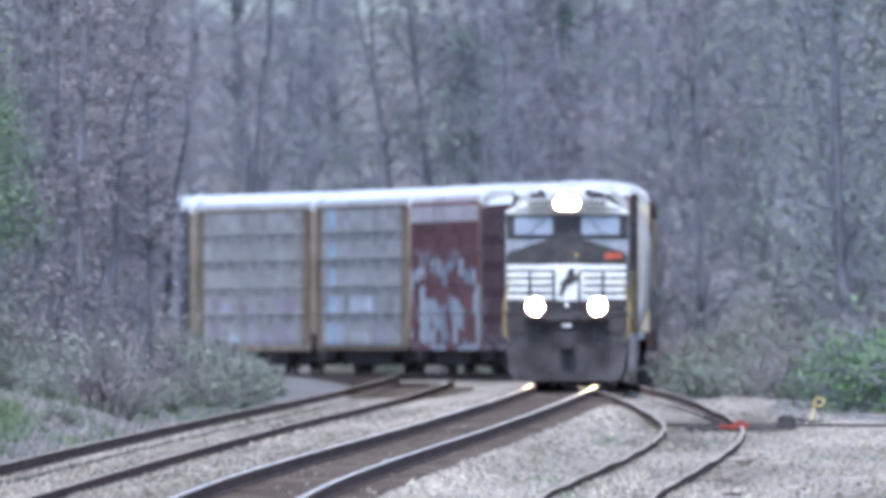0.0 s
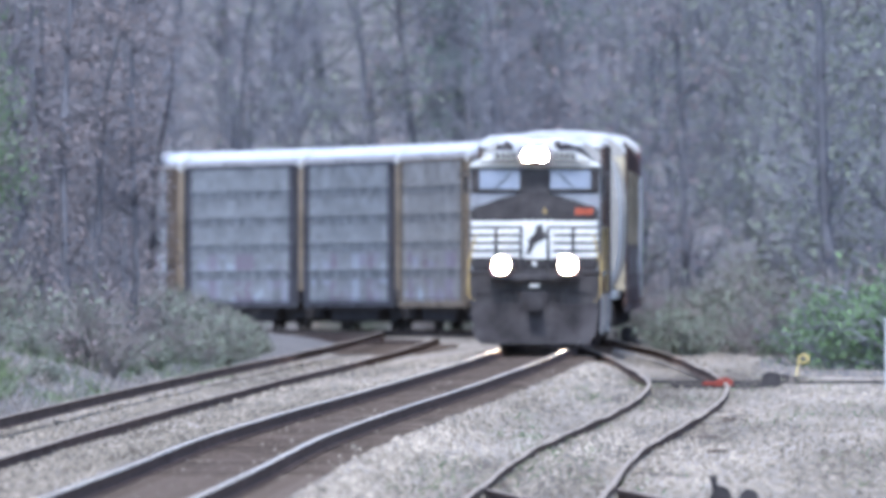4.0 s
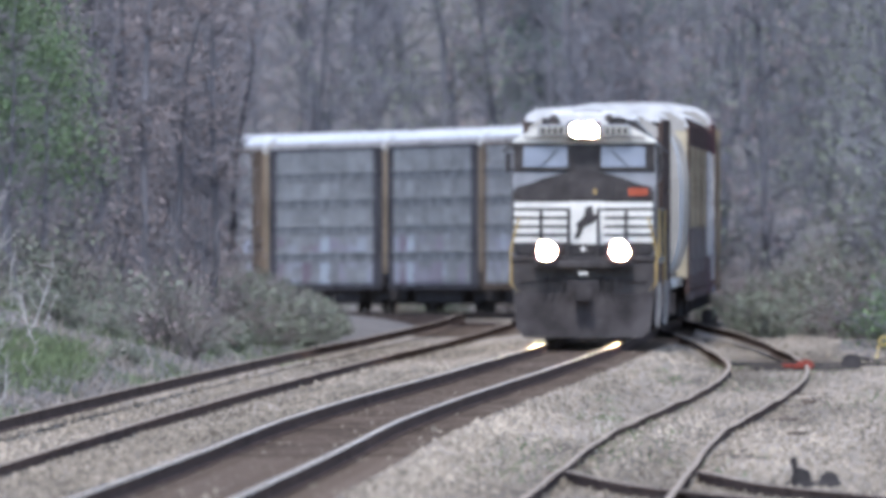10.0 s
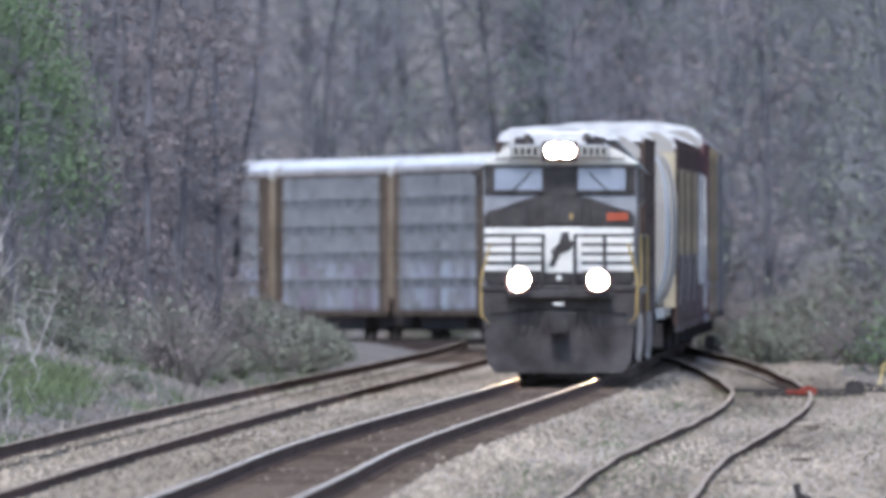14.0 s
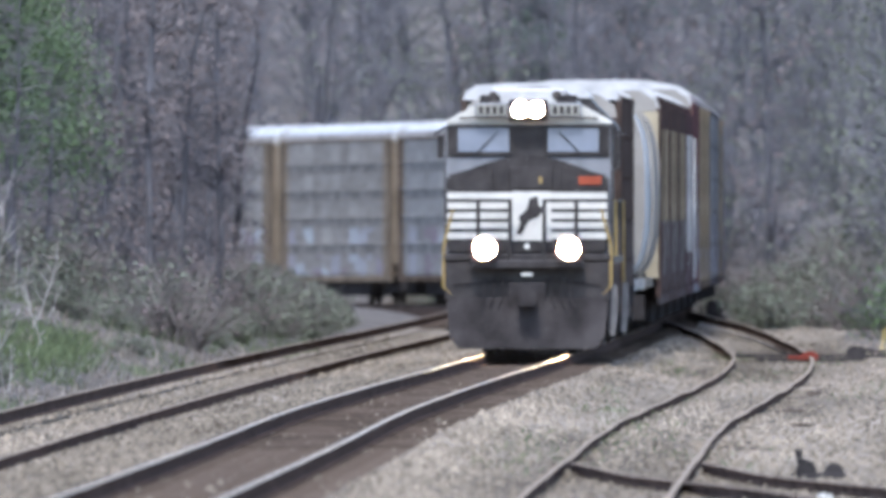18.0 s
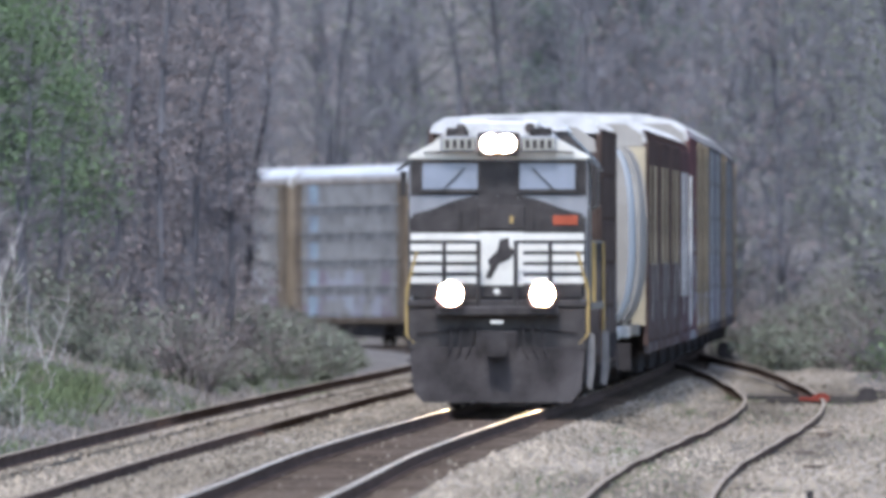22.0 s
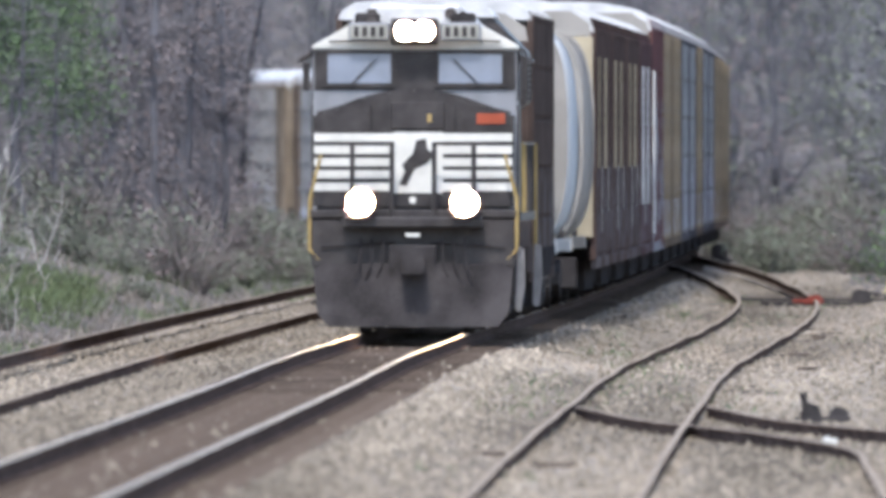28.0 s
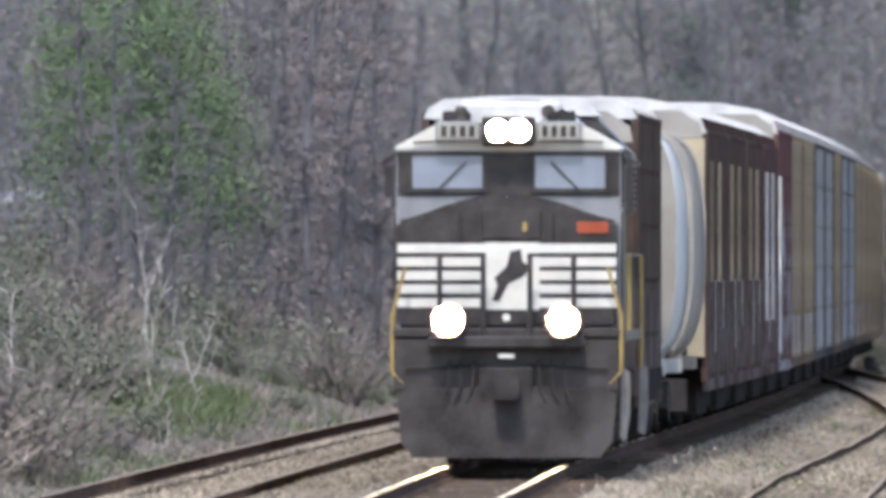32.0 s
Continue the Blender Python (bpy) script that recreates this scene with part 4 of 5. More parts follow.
def shrub(seed, size, label, foliage, leaves, twigs=70, leaf_size=0.06, twig=None):
    """Arching stems from one foot, in lumps, with leaves or dry stalks."""
    t = thing("shrub", label, "shrub", "shrubs of the banks")
    wood, fine = Strands(seed), Strands(seed + 1)
    g = wood.rng
    tips = []
    for _ in range(twigs):
        ang, tilt = g.uniform(0, 6.283), g.uniform(0.1, 1.15)
        way = Vector((math.cos(ang) * tilt, math.sin(ang) * tilt, 1)).normalized()
        a, r = Vector((g.gauss(0, 0.12), g.gauss(0, 0.12), -0.15)) * size, 0.012 * size + 0.006
        length = g.uniform(0.45, 1.05) * size / 3
        for s in range(3):
            b = a + lean(g, way, 0.2) * length
            wood.stem(a, b, r * (1 - s / 3.5), r * (1 - (s + 1) / 3.5), 3)
            for _ in range(3):
                c = a.lerp(b, g.random())
                e = c + lean(g, way, 0.7) * g.uniform(0.12, 0.35) * size
                wood.blade(c, e, 0.006 + 0.003 * size)
                tips.append(c.lerp(e, g.random()))
            a, way = b, (way + Vector((0, 0, -0.16))).normalized()
    new("brushwood", wood.mesh("brushwood", [twig or M_TWIG])).parent = t
    if leaves:
        for _ in range(leaves):
            p = g.choice(tips)
            fine.leaf(p + Vector((g.gauss(0, 0.07), g.gauss(0, 0.07), g.gauss(0, 0.06))) * size, leaf_size * g.uniform(0.5, 1.4))
        new("foliage", fine.mesh("foliage", [foliage])).parent = t
    return t


def put(master, x, y, turn, scale, sink=0.0):
    """A copy of a plant on the ground, turned and scaled."""
    m = Matrix.Translation((x, y, ground_z(x, y) - sink)) @ Matrix.Rotation(turn, 4, "Z")
    ob = copy_thing(master, m)
    ob.scale = (scale, scale, scale)
    return ob


def thicket(places, label):
    """The far undergrowth in one mesh: copies of the shrubs' stems and leaves."""
    verts, faces, mats, base = [], [], [], 0
    slots = [M_BRUSH, M_SPRING, M_STRAW, M_BUD]
    for master, m in places:
        for ob in master.children:
            me = ob.data
            co = np.empty(len(me.vertices) * 3)
            me.vertices.foreach_get("co", co)
            ids = np.empty(len(me.loops), int)
            me.loops.foreach_get("vertex_index", ids)
            verts.append(co.reshape(-1, 3) @ np.array(m.to_3x3()).T + np.array(m.translation))
            faces.append(ids.reshape(-1, 4) + base)
            mats.append(np.full(len(ids) // 4, slots.index(me.materials[0])))
            base += len(me.vertices)
    v, f, w = np.concatenate(verts), np.concatenate(faces), np.concatenate(mats)
    me = bpy.data.meshes.new("undergrowth")
    me.vertices.add(len(v)), me.loops.add(f.size), me.polygons.add(len(f))
    me.vertices.foreach_set("co", v.ravel())
    me.loops.foreach_set("vertex_index", f.ravel())
    me.polygons.foreach_set("loop_start", np.arange(len(f)) * 4)
    me.polygons.foreach_set("material_index", w)
    for one in slots:
        me.materials.append(one)
    me.update(calc_edges=True)
    tagged(new("undergrowth", me), label, "undergrowth", kind="stuff")


def woods():
    g = random.Random(21)
    kinds = [
        bare_tree(101, 15, 0.2, "tall bare grey tree with fine leafless twigs"),
        bare_tree(131, 13, 0.15, "slender bare tree with reddish spring buds", M_BUD, 1),
        bare_tree(161, 16, 0.26, "stout bare tree with a thick grey trunk"),
        bare_tree(191, 11, 0.1, "thin bare sapling with many fine twigs", M_BUD, 1),
        bare_tree(221, 12, 0.13, "young tree with sparse pale green leaves", M_SPRING, 1),
        bare_tree(251, 9, 0.08, "low bushy sapling with bare brown twigs", None, 1, 0.02)]
    ever = bare_tree(281, 12, 0.16, "dark green evergreen tree among bare trees", M_EVER, 2, 0.45, 0.1)
    spring = bare_tree(311, 9.5, 0.1, "tree in fresh spring green above the bank", M_FRESH, 10, 0.4, 0.07, loose=0.65)
    low = [
        shrub(401, 2.2, "leafless brown shrub on the bank", M_BUD, 400, 62, twig=M_BRUSH),
        shrub(431, 2.0, "grey-green shrub with small young leaves", M_SPRING, 2400, 52, twig=M_BRUSH),
        shrub(461, 1.5, "tangle of dry straw-coloured weeds", M_STRAW, 350, 62, 0.05, M_STRAW),
        shrub(491, 2.6, "tall bare thicket of thin grey stems", M_BUD, 500, 70, twig=M_BRUSH)]
    green = shrub(521, 2.2, "dense bright green bush beside the gravel", M_BRIGHT, 6000, 110, 0.055)
    small_green = shrub(551, 1.1, "low leafy green brush", M_SPRING, 1300, 50, 0.06, M_BRUSH)
    used = set()

    def place(master, x, y, s, sink=0.0):
        turn = g.uniform(0, 6.283)
        if master not in used:
            used.add(master)
            master.matrix_world = Matrix.Translation((x, y, ground_z(x, y) - sink)) @ Matrix.Rotation(turn, 4, "Z") @ Matrix.Diagonal((s, s, s, 1))
        else:
            put(master, x, y, turn, s, sink)

    # the clear line of sight to the train's far end: how high the brush of the inner bank stands, by bearing
    tall_of = {low[0]: 2.2, low[1]: 2.0, low[2]: 1.5, low[3]: 2.6, small_green: 1.1}

    bank = []

    def brush(master, x, y, s, sink=0.0):
        size = tall_of[master]
        if y > 800 and along(x, y)[1] > -6.6 - 0.3 * size * s:
            return
        while s > 0.12:
            u = (x + 0.4 * size * s) / y * 76000
            top = 2.65 - float(np.interp(u, (-1150, -1060, -1000, -953, -833, -790), (-400, 0, 78, 96, 142, 200))) * y / 76000
            if ground_z(x, y) + 0.9 * size * s < top:
                if y < 860:
                    return place(master, x, y, s, sink)
                return bank.append((master, Matrix.Translation((x, y, ground_z(x, y) - sink)) @ Matrix.Rotation(g.uniform(0, 6.283), 4, "Z") @ Matrix.Scale(s, 4)))
            s *= 0.85

    # outer side of the curve
    n = 0
    while n < 170:
        p, side = g.uniform(985, 1500), 6.5 + 38 * g.random() ** 1.3
        c = main_at(p, side)
        u = c.x / c.y * 76000
        if not -2100 < u < 650 or (p < 1130 and u < -110):
            continue
        n += 1
        place(kinds[4] if u > -140 and g.random() < 0.45 else g.choice(kinds), c.x, c.y, g.uniform(0.75, 1.2))
    n = 0
    scrub = []
    while n < 150:
        p, side = g.uniform(960, 1420), 4.6 + 12 * g.random() ** 1.5
        c = main_at(p, side)
        u = c.x / c.y * 76000
        if not -2100 < u < 650 or (p < 1100 and u < -110):
            continue
        n += 1
        scrub.append((g.choices(low, (1, 5, 0, 2) if u > -200 else (3, 2, 1, 3))[0], Matrix.Translation((c.x, c.y, ground_z(c.x, c.y) - 0.1)) @ Matrix.Rotation(g.uniform(0, 6.283), 4, "Z") @ Matrix.Scale(g.uniform(0.6, 1.2), 4)))
    thicket(scrub, "grey leafless undergrowth along the foot of the wood")
    # inner side: the wood that hides the far end of the train, and the brushy bank before it
    slim = [
        bare_tree(341, 12, 0.1, "slim upright bare tree at the edge of the wood", M_SHADEBUD, 1, 0.02, reach=0.4, twig=M_SHADETWIG),
        bare_tree(371, 10, 0.08, "slim bare sapling with short grey twigs", None, 1, 0.02, reach=0.35, twig=M_SHADETWIG),
        bare_tree(401, 11, 0.09, "slim sapling with a haze of reddish buds", M_SHADEBUD, 2, 0.02, 0.06, reach=0.45, twig=M_SHADETWIG)]
    n = 0
    while n < 60:
        y, x = g.uniform(830, 1270), g.uniform(-34, -10)
        p, side = along(x, y)
        if not (-26 < side < -8.5 and x / y * 76000 + 2.6 * 76000 / y < -1010):
            continue
        n += 1
        place(g.choice(kinds), x, y, g.uniform(0.6, 1.05))
    n = 0
    while n < 75:
        y = g.uniform(860, 1180)
        u = -1045 - 420 * g.random() ** 1.4
        x = u * y / 76000
        if along(x, y)[1] > -7.5:
            continue
        n += 1
        place(g.choice(slim), x, y, g.uniform(0.65, 1.0))
    n = 0
    while n < 145:
        y, x = 480 + 720 * g.random() ** 0.8, g.uniform(-30, -9)
        p, side = along(x, y)
        u = x / y * 76000
        if not (-20 < side < -6.8) or (y < 800 and -1530 < u < -1190 and g.random() < 0.7):
            continue
        tall = 1.2 if u < -1080 else 0.42
        n += 1
        brush(g.choices(low, (1, 7, 1, 1) if y < 850 else (3, 4, 1, 2))[0], x, y, g.uniform(0.45, 0.9) * tall, 0.1)
    for x, y, s in ((-12.7, 590, 0.62), (-13.3, 603, 0.7), (-12.3, 577, 0.45), (-13.9, 622, 0.75), (-12.9, 612, 0.5)):
        brush(low[1], x, y, s, 0.1)
    # scattered trees outside the view, so that the wood goes on
    n = 0
    while n < 18:
        p, side = g.uniform(500, 1650), g.choice((-1, 1)) * g.uniform(26, 110)
        c = main_at(p, side)
        u = c.x / c.y * 76000
        if -2100 < u < 700 or (side > 0 and p < 950):
            continue
        n += 1
        place(g.choice(kinds), c.x, c.y, g.uniform(0.8, 1.2))
    for x, y, s in ((-7.4, 1335, 0.8), (-6.0, 1350, 0.85)):
        place(ever, x, y, s)
    # the edge of the wood that hides the far end of the train: one dark trunk, then dense saplings and brush
    edge = bare_tree(431, 12, 0.2, "dark straight trunk at the edge of the wood", None, 1, 0.3, reach=0.3, bark=M_DARKBARK)
    place(edge, -1012 * 1085 / 76000, 1085, 0.62)
    for k in range(34):
        y = g.uniform(960, 1180)
        x = g.uniform(-1230, -1050) * y / 76000
        place(slim[k % 3], x, y, g.uniform(0.5, 0.8))
        brush(low[k % 2 * 3], x - 0.4, y - 3, g.uniform(0.8, 1.3), 0.1)
    for x, y, s in ((-15.5, 838, 0.68), (-16.5, 852, 0.74), (-14.9, 846, 0.56), (-17.6, 856, 0.62)):
        place(spring, x, y, s)
    for x, y, s in ((-15.0, 822, 0.62), (-16.4, 826, 0.7), (-15.9, 818, 0.55), (-17.2, 830, 0.75), (-14.6, 834, 0.5)):
        place(slim[1], x, y, s)
    for x, y, s in ((3.2, 925, 1.15), (4.5, 918, 1.3), (2.3, 945, 0.8), (5.8, 930, 1.2)):
        place(green, x, y, s)
    for _ in range(24):
        place(small_green, g.uniform(-1.0, 3.2), g.uniform(985, 1090), g.uniform(0.35, 1.3), 0.05)
    for k in range(70):
        y = g.uniform(600, 1150)
        x = near_x(y) - g.uniform(6.5, 10.0)
        if y < 800 and k % 3:
            continue
        if k % 5 < 2:
            brush(small_green, x, y, g.uniform(0.5, 1.0), 0.05)
        else:
            brush(low[(0, 1, 1)[k % 3]], x, y, g.uniform(0.3, 0.55), 0.05)
    for k in range(64):
        y = g.uniform(880, 1085)
        x = near_x(y) - g.uniform(5.9, 8.2) - 0.0012 * (y - 880)
        brush((low[0], small_green, low[3], low[1])[k % 4], x, y, g.uniform(0.4, 0.66) * (1.6 if k % 4 == 1 else 1), 0.05)
    for k in range(260):
        y = g.uniform(890, 1130)
        u = -1060 + 248 * (k / 259)
        brush((low[1], low[0], small_green, low[1], small_green, low[3])[k % 6], u * y / 76000, y, g.uniform(0.75, 1.0), 0.05)
    # the brush that climbs beside the second track
    for k in range(26):
        f = (k % 13) / 12
        y = g.uniform(905, 985)
        x = (-1010 + 190 * f + g.uniform(-10, 10)) * y / 76000
        brush((low[0], low[1], small_green)[k % 3], x, y, (0.85 - 0.5 * f) * g.uniform(0.85, 1.15) * (1.7 if k % 3 == 2 else 1), 0.05)
    for master in (*low, small_green):
        if master not in used:
            place(master, -16.0, 870.0, 0.8, 0.05)
    thicket(bank, "olive and brown brush on the bank below the wood")
    # dead pale saplings and broken stalks on the near bank
    for x, y, h, tilt in ((-13.4, 705, 2.4, 0.12), (-14.2, 640, 2.2, -0.05), (-13.1, 690, 1.0, 0.5), (-13.0, 730, 1.2, -0.3), (-12.2, 655, 0.8, 0.1), (-11.9, 640, 0.7, -0.1), (-12.9, 665, 0.9, 0.7), (-13.8, 690, 1.4, -0.5), (-12.6, 700, 0.6, 0.2), (-13.6, 745, 1.6, 0.35), (-14.4, 765, 1.1, -0.2), (-12.3, 690, 0.5, -0.4), (-15.2, 800, 2.2, 0.1), (-15.5, 815, 2.8, -0.08), (-14.6, 800, 0.9, 0.2), (-14.2, 790, 0.7, -0.3), (-14.8, 805, 1.1, 0.05), (-13.9, 785, 0.8, 0.4), (-13.4, 770, 0.6, -0.1)):
        t = thing("dead_sapling", "pale dead leafless sapling on the brushy bank", "dead tree", "dead saplings", at=pose(x, y, ground_z(x, y)))
        st = Strands(int(-x * 1000))
        a, way = Vector((0, 0, -0.2)), Vector((tilt, 0, 1)).normalized()
        r = 0.028 if h > 1.5 else 0.02
        line = [a]
        for k in range(6):
            b = a + lean(st.rng, way, 0.13) * h / 6
            line.append(b)
            if k > 1:
                for _ in range(2):
                    c = b + lean(st.rng, way, 0.7) * h * 0.22
                    br = Strands(k)
                    br.stem(b, c, r * 0.4, r * 0.14, 3)
                    new("branch", br.mesh("branch", [M_PALEBARK])).parent = t
            a = b
        st.limb(line, [r * (1 - k / 7) for k in range(7)])
        new("trunk", st.mesh("trunk", [M_PALEBARK])).parent = t


def grasses():
    g = random.Random(77)
    st = Strands(78)
    for _ in range(2600):
        y = g.uniform(470, 900)
        x = near_x(y) - 5.9 - 7 * g.random() ** 1.2
        z = ground_z(x, y)
        green = noise.noise((x * 0.5, y * 0.03, 9)) > -0.05
        for _ in range(7):
            a = Vector((x + g.gauss(0, 0.15), y + g.gauss(0, 0.3), z - 0.03))
            st.blade(a, a + Vector((g.gauss(0, 0.12), g.gauss(0, 0.12), g.uniform(0.08, 0.28))), 0.012, 0 if green else 1)
    for _ in range(700):
        x, y = g.gauss(-13.0, 0.45), g.gauss(715, 22)
        a = Vector((x, y, ground_z(x, y) - 0.03))
        for _ in range(6):
            b = a + Vector((g.gauss(0, 0.12), g.gauss(0, 0.2), 0))
            st.blade(b, b + Vector((g.gauss(0, 0.1), g.gauss(0, 0.1), g.uniform(0.1, 0.28))), 0.014, 0)
    tagged(new("bank_grass", st.mesh("bank_grass", [M_GRASS, M_STRAW])), "patches of green grass and dry stalks on the bank", "grass", kind="stuff")
    st = Strands(79)
    for _ in range(1500):
        y = g.uniform(400, 900)
        x = near_x(y) + g.choice((g.uniform(2.0, 3.4), g.uniform(3, 9)))
        if noise.noise((x * 0.7, y * 0.012, 4)) < 0.08:
            continue
        z = ground_z(x, y)
        for _ in range(6):
            a = Vector((x + g.gauss(0, 0.15), y + g.gauss(0, 0.4), z - 0.02))
            st.blade(a, a + Vector((g.gauss(0, 0.06), g.gauss(0, 0.06), g.uniform(0.04, 0.13))), 0.011, g.choice((0, 0, 1)))
    tagged(new("yard_weeds", st.mesh("yard_weeds", [M_GRASS, M_STRAW])), "thin green and dry weeds in the gravel", "weeds", kind="stuff")


def stones():
    """Loose ballast and gravel, as one scatter."""
    g = random.Random(31)
    verts, faces = [], []
    for _ in range(76000):
        y = 1 / (1 / 320 - g.random() * (1 / 320 - 1 / 1000))
        beside = g.uniform(-6, 9.5)
        if abs(beside) < 1.35 and g.random() < 0.93:
            continue
        if beside > 3 and g.random() < 0.3:
            continue
        x = near_x(y) + beside
        z = ground_z(x, y)
        r = g.uniform(0.03, 0.068) * (1.5 if g.random() < 0.08 else 1)
        i = len(verts)
        k = g.uniform(0, 2.1)
        for j in range(3):
            verts.append((x + r * math.cos(k + 2.09 * j), y + r * math.sin(k + 2.09 * j), z - 0.02))
        verts.append((x + g.uniform(-0.3, 0.3) * r, y, z + r * g.uniform(0.5, 0.95)))
        faces += [(i, i + 1, i + 3), (i + 1, i + 2, i + 3), (i + 2, i, i + 3)]
    me = bpy.data.meshes.new("loose_stones")
    me.from_pydata(verts, [], faces)
    me.materials.append(M_STONE)
    tagged(new("loose_stones", me), "loose pale grey and brown ballast stones", "gravel", kind="stuff")


woods()
grasses()
stones()


# ---- small things of the yard ----
def on_ground(name, label, category, x, y, turn=0.0, group=""):
    return thing(name, label, category, group, at=pose(x, y, ground_z(x, y), 0, 0, turn))


def yard_things():
    # relay cabinet on legs
    t = on_ground("relay_cabinet", "white metal relay cabinet on short legs in the gravel", "cabinet", 3.44, 836)
    part("body", box(B(), -0.25, 0.25, -0.2, 0.2, 0.12, 1.36, 0.015), M_CABINET, t)
    part("lid", box(B(), -0.28, 0.28, -0.23, 0.23, 1.36, 1.41, 0.01), M_CABINET, t)
    part("door", box(B(), -0.21, 0.21, -0.215, -0.2, 0.18, 1.3, 0.004), M_CABINET, t)
    part("handle", box(B(), 0.15, 0.18, -0.24, -0.215, 0.7, 0.82), M_GRIME, t, "dark handle")
    for sx in (-0.22, 0.22):
        for sy in (-0.17, 0.17):
            part("leg", box(B(), sx - 0.02, sx + 0.02, sy - 0.02, sy + 0.02, -0.05, 0.12), M_CABINET, t)
    # orange marker post with a black foot, and a yellow bag beside it
    t = on_ground("marker_post", "orange plastic marker post with a black rubber foot", "marker post", 2.86, 615, 0)
    bm = tube(B(), (0, 0, 0.26), (0.07, 0, 0.98), 0.095, 0.085, 14)
    part("tube", bm, M_ORANGE, t)
    part("cap", tube(B(), (0.07, 0, 0.98), (0.072, 0, 1.0), 0.085, 0.07, 14), M_ORANGE, t)
    part("foot", tube(B(), (-0.04, 0, 0), (0, 0, 0.26), 0.11, 0.1, 14), M_GRIME, t, "black rubber foot")
    t = on_ground("yellow_sack", "small yellow plastic sack lying on the gravel", "sack", 3.16, 702)
    bm = B()
    bmesh.ops.create_icosphere(bm, subdivisions=3, radius=0.2)
    for v in bm.verts:
        n = noise.noise(v.co * 5) * 0.06
        v.co = Vector((v.co.x * 0.7, v.co.y * 0.8, max(v.co.z, -0.12) * 1.15 + 0.11)) + v.co.normalized() * n
    part("sack", bm, M_SACK, t)
    part("knot", tube(B(), (0.04, 0, 0.3), (0.08, 0, 0.42), 0.03, 0.055, 7), M_SACK, t)
    # switch stand with its yellow looped target
    t = on_ground("switch_stand", "switch stand with a bent yellow loop of rod for a target", "switch stand", 1.6, 885)
    bm = B()
    pts = [Vector((-0.05, 0, 0.0)), Vector((-0.03, 0, 0.2)), Vector((0.0, 0, 0.36))] + [Vector((0.1 - 0.1 * math.cos(a), 0, 0.44 + 0.085 * math.sin(a))) for a in np.linspace(-0.6, 5.2, 14)]
    for a, b in zip(pts, pts[1:]):
        tube(bm, a, b, 0.016, 0.016, 6)
    part("target_loop", bm, M_SIGNYELLOW, t, "bent yellow rod")
    part("base", box(B(), -0.35, 0.2, -0.15, 0.15, 0.0, 0.08, 0.01), M_GRIME, t)
    part("lever", tube(B(), (-0.2, 0, 0.08), (-0.45, 0, 0.12), 0.02, 0.02, 6), M_GRIME, t)
    # long headblock tie and throw rod across the siding
    t = on_ground("switch_rod", "dark steel throw rod on long timbers across the siding", "switch rod", 0.0, 846)
    part("rod", tube(B(), (-1.4, 0, 0.13), (3.4, 0, 0.12), 0.03, 0.03, 7), M_SOOT, t)
    for y in (-0.35, 0.35):
        part("timber", box(B(), -1.0, 0.85, y - 0.12, y + 0.12, -0.12, 0.08, 0.01), M_SOOT, t)
    part("motor_case", prism(B(), [(0.78, 0.02), (1.2, 0.02), (1.17, 0.26), (1.08, 0.32), (0.88, 0.32), (0.8, 0.24)], -0.2, 0.2, "y", 0.015), M_SOOT, t, "dark rounded steel case")
    # dark switch machine where the siding leaves the main track
    t = on_ground("switch_machine", "dark steel switch machine beside the main track", "switch machine", -2.3, 1070)
    part("base", box(B(), -0.35, 0.3, -0.25, 0.25, -0.1, 0.1, 0.01), M_SOOT, t)
    part("case", prism(B(), [(-0.2, 0.1), (0.2, 0.1), (0.2, 0.38), (0.12, 0.48), (-0.12, 0.48), (-0.2, 0.38)], -0.3, 0.3, "y", 0.02), M_SOOT, t)
    part("lever", tube(B(), (-0.3, 0, 0.1), (-0.34, 0, 0.36), 0.025, 0.03, 7), M_SOOT, t)
    # rotten ties that lie bare beside the siding
    g = random.Random(9)
    for k in range(26):
        y = 535 + 8 * k + g.uniform(-3, 3)
        t = on_ground("old_tie", "rotten dark tie lying bare beside the siding rail", "railway tie", siding_x(y) + g.uniform(0.95, 1.35), y, g.uniform(-70, 70), "old ties")
        l = g.uniform(0.15, 0.34)
        part("timber", box(B(), -l, l, -0.12, 0.12, -0.06, g.uniform(0.0, 0.035), 0.01), M_OLDTIE, t)
    # derail painted red on the rail
    t = on_ground("derail", "red painted derail block on the siding rail", "derail", 0.14, 842)
    part("block", prism(B(), [(-0.34, 0.05), (0.08, 0.05), (0.1, 0.16), (-0.02, 0.23), (-0.18, 0.2)], -0.25, 0.25, "y", 0.015), M_RED, t)
    part("hinge", tube(B(), (-0.5, 0, 0.1), (0.1, 0, 0.1), 0.04, 0.04, 8), M_RED, t)
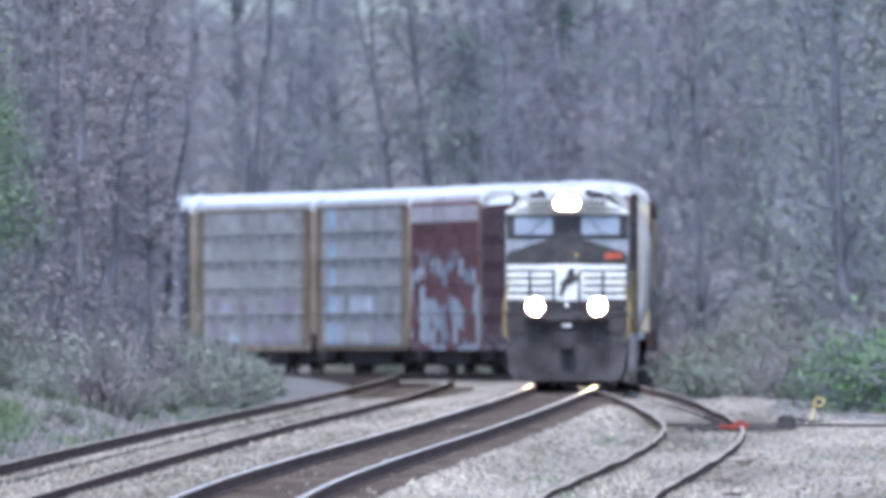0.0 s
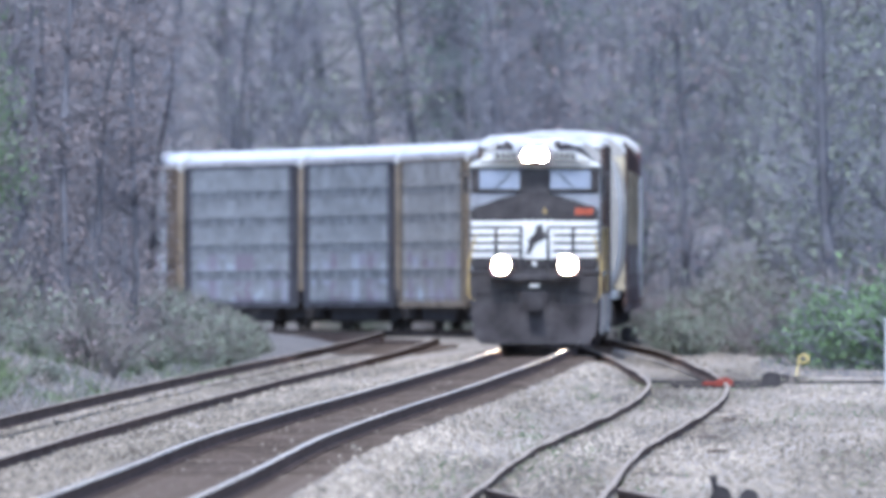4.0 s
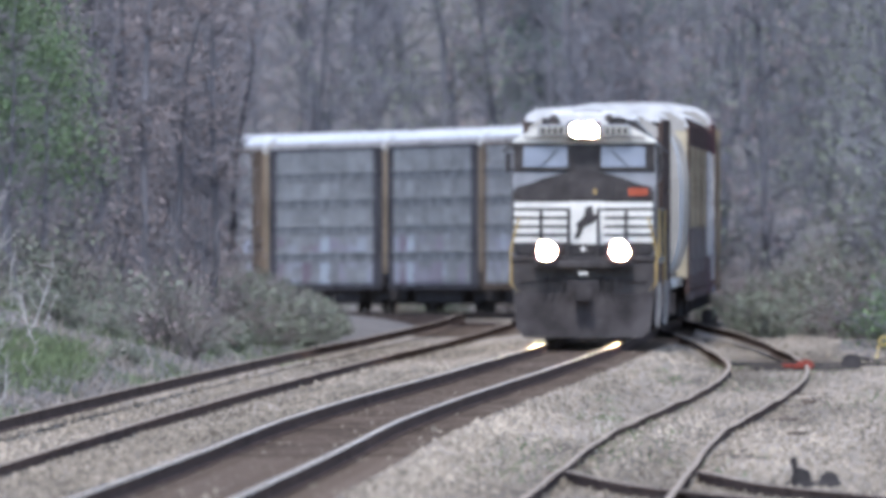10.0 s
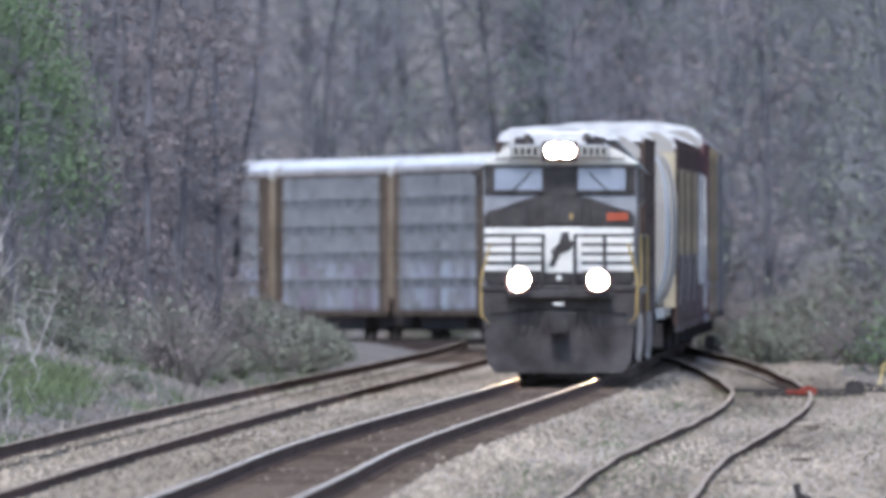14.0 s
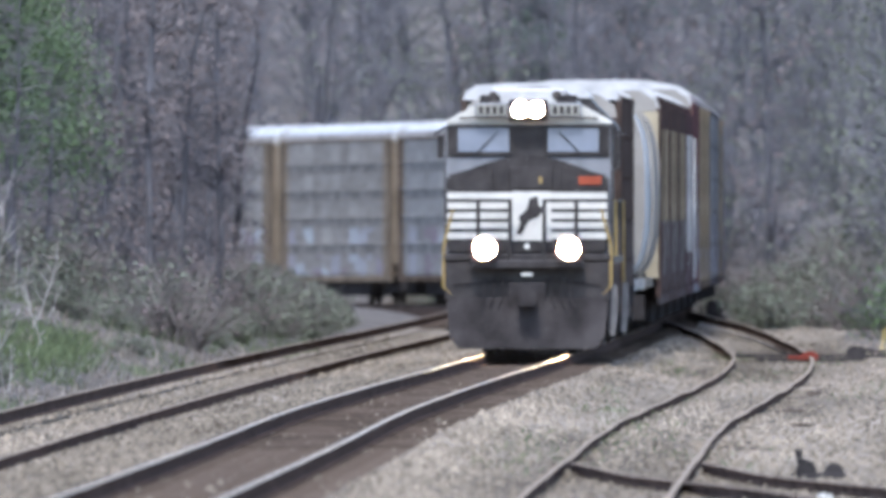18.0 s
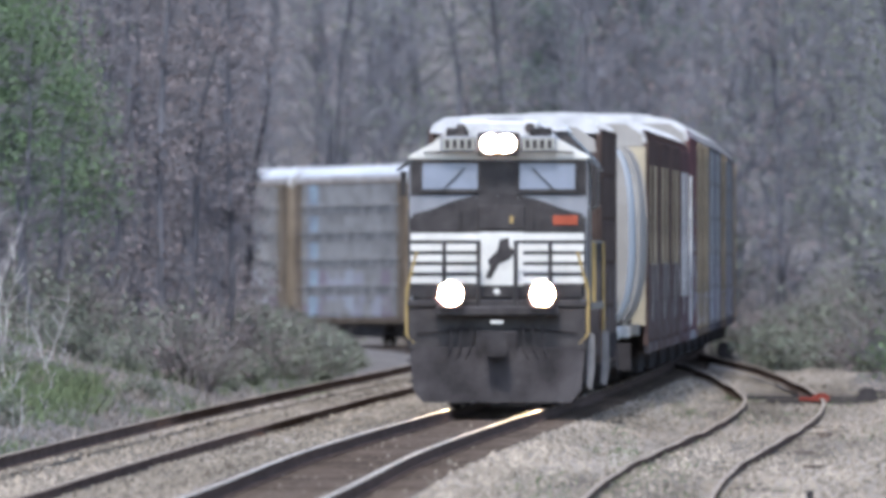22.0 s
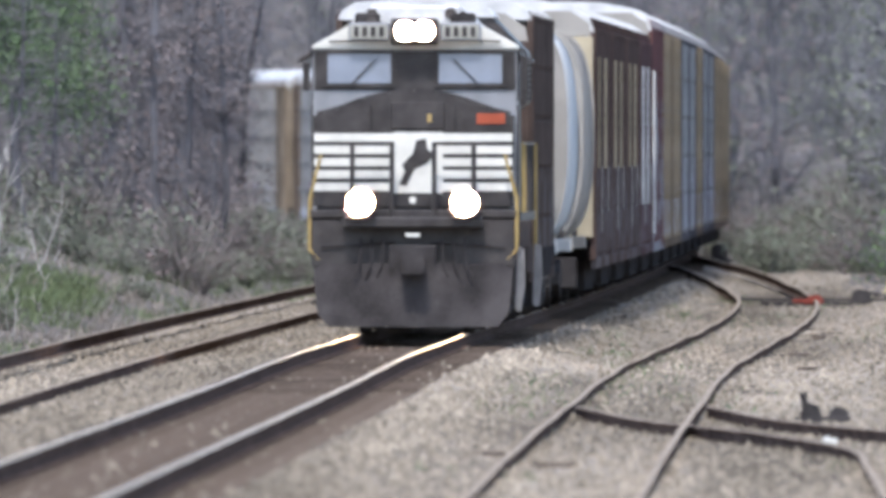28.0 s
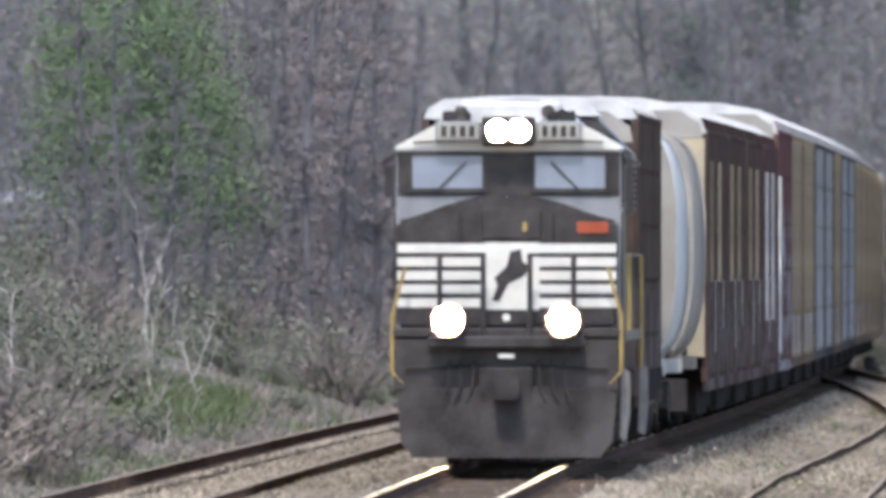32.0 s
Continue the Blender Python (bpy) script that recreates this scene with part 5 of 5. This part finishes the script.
    # ground throw beside the turnout
    t = on_ground("ground_throw", "low dark rusty ground throw beside the turnout", "switch stand", 0.13, 486)
    part("base", box(B(), -0.3, 0.32, -0.2, 0.2, -0.02, 0.07, 0.01), M_SOOT, t)
    part("case", prism(B(), [(-0.26, 0.07), (0.0, 0.07), (-0.05, 0.2), (-0.2, 0.24)], -0.12, 0.12, "y", 0.01), M_SOOT, t)
    part("lever", tube(B(), (-0.2, 0, 0.18), (-0.22, 0, 0.34), 0.03, 0.045, 8), M_SOOT, t)
    part("weight", prism(B(), [(0.06, 0.06), (0.3, 0.06), (0.28, 0.15), (0.18, 0.19), (0.1, 0.15)], -0.1, 0.1, "y", 0.01), M_SOOT, t)
    # litter and broken timbers
    for x, y, a, l in ((-2.9, 520, 20, 0.6), (-3.1, 508, -15, 0.5), (-3.3, 430, 35, 0.5), (-2.5, 418, 10, 0.45), (-0.2, 640, 60, 0.5), (-0.05, 600, 75, 0.6), (0.15, 700, 80, 0.7)):
        t = on_ground("timber_scrap", "splintered dark timber scrap on the gravel", "timber", x, y, a, "timber scraps")
        part("piece", box(B(), -l / 2, l / 2, -0.08, 0.08, -0.02, 0.05, 0.012), M_TIE, t)
    for x, y in ((0.17, 452), (0.24, 449)):
        t = on_ground("litter", "small crumpled white litter on the gravel", "litter", x, y, 30, "litter")
        bm = B()
        bmesh.ops.create_icosphere(bm, subdivisions=2, radius=0.05)
        for v in bm.verts:
            v.co = v.co * (1 + noise.noise(v.co * 30) * 0.5) + Vector((0, 0, 0.03))
        part("scrap", bm, M_WHITE, t)


M_CABINET = mat("dull_white_sheet_metal", (0.43, 0.43, 0.42), 0.55, var=0.15, bump=0.03)
M_OLDTIE = mat("rotten_tie_timber", (0.12, 0.1, 0.083), 0.95, var=0.4, bump=0.4)
M_SACK = mat("yellow_plastic", (0.75, 0.6, 0.08), 0.4, var=0.1, bump=0.1)
M_SIGNYELLOW = mat("faded_yellow_paint", (0.7, 0.55, 0.2), 0.5, var=0.15, bump=0.05)
yard_things()


motions()
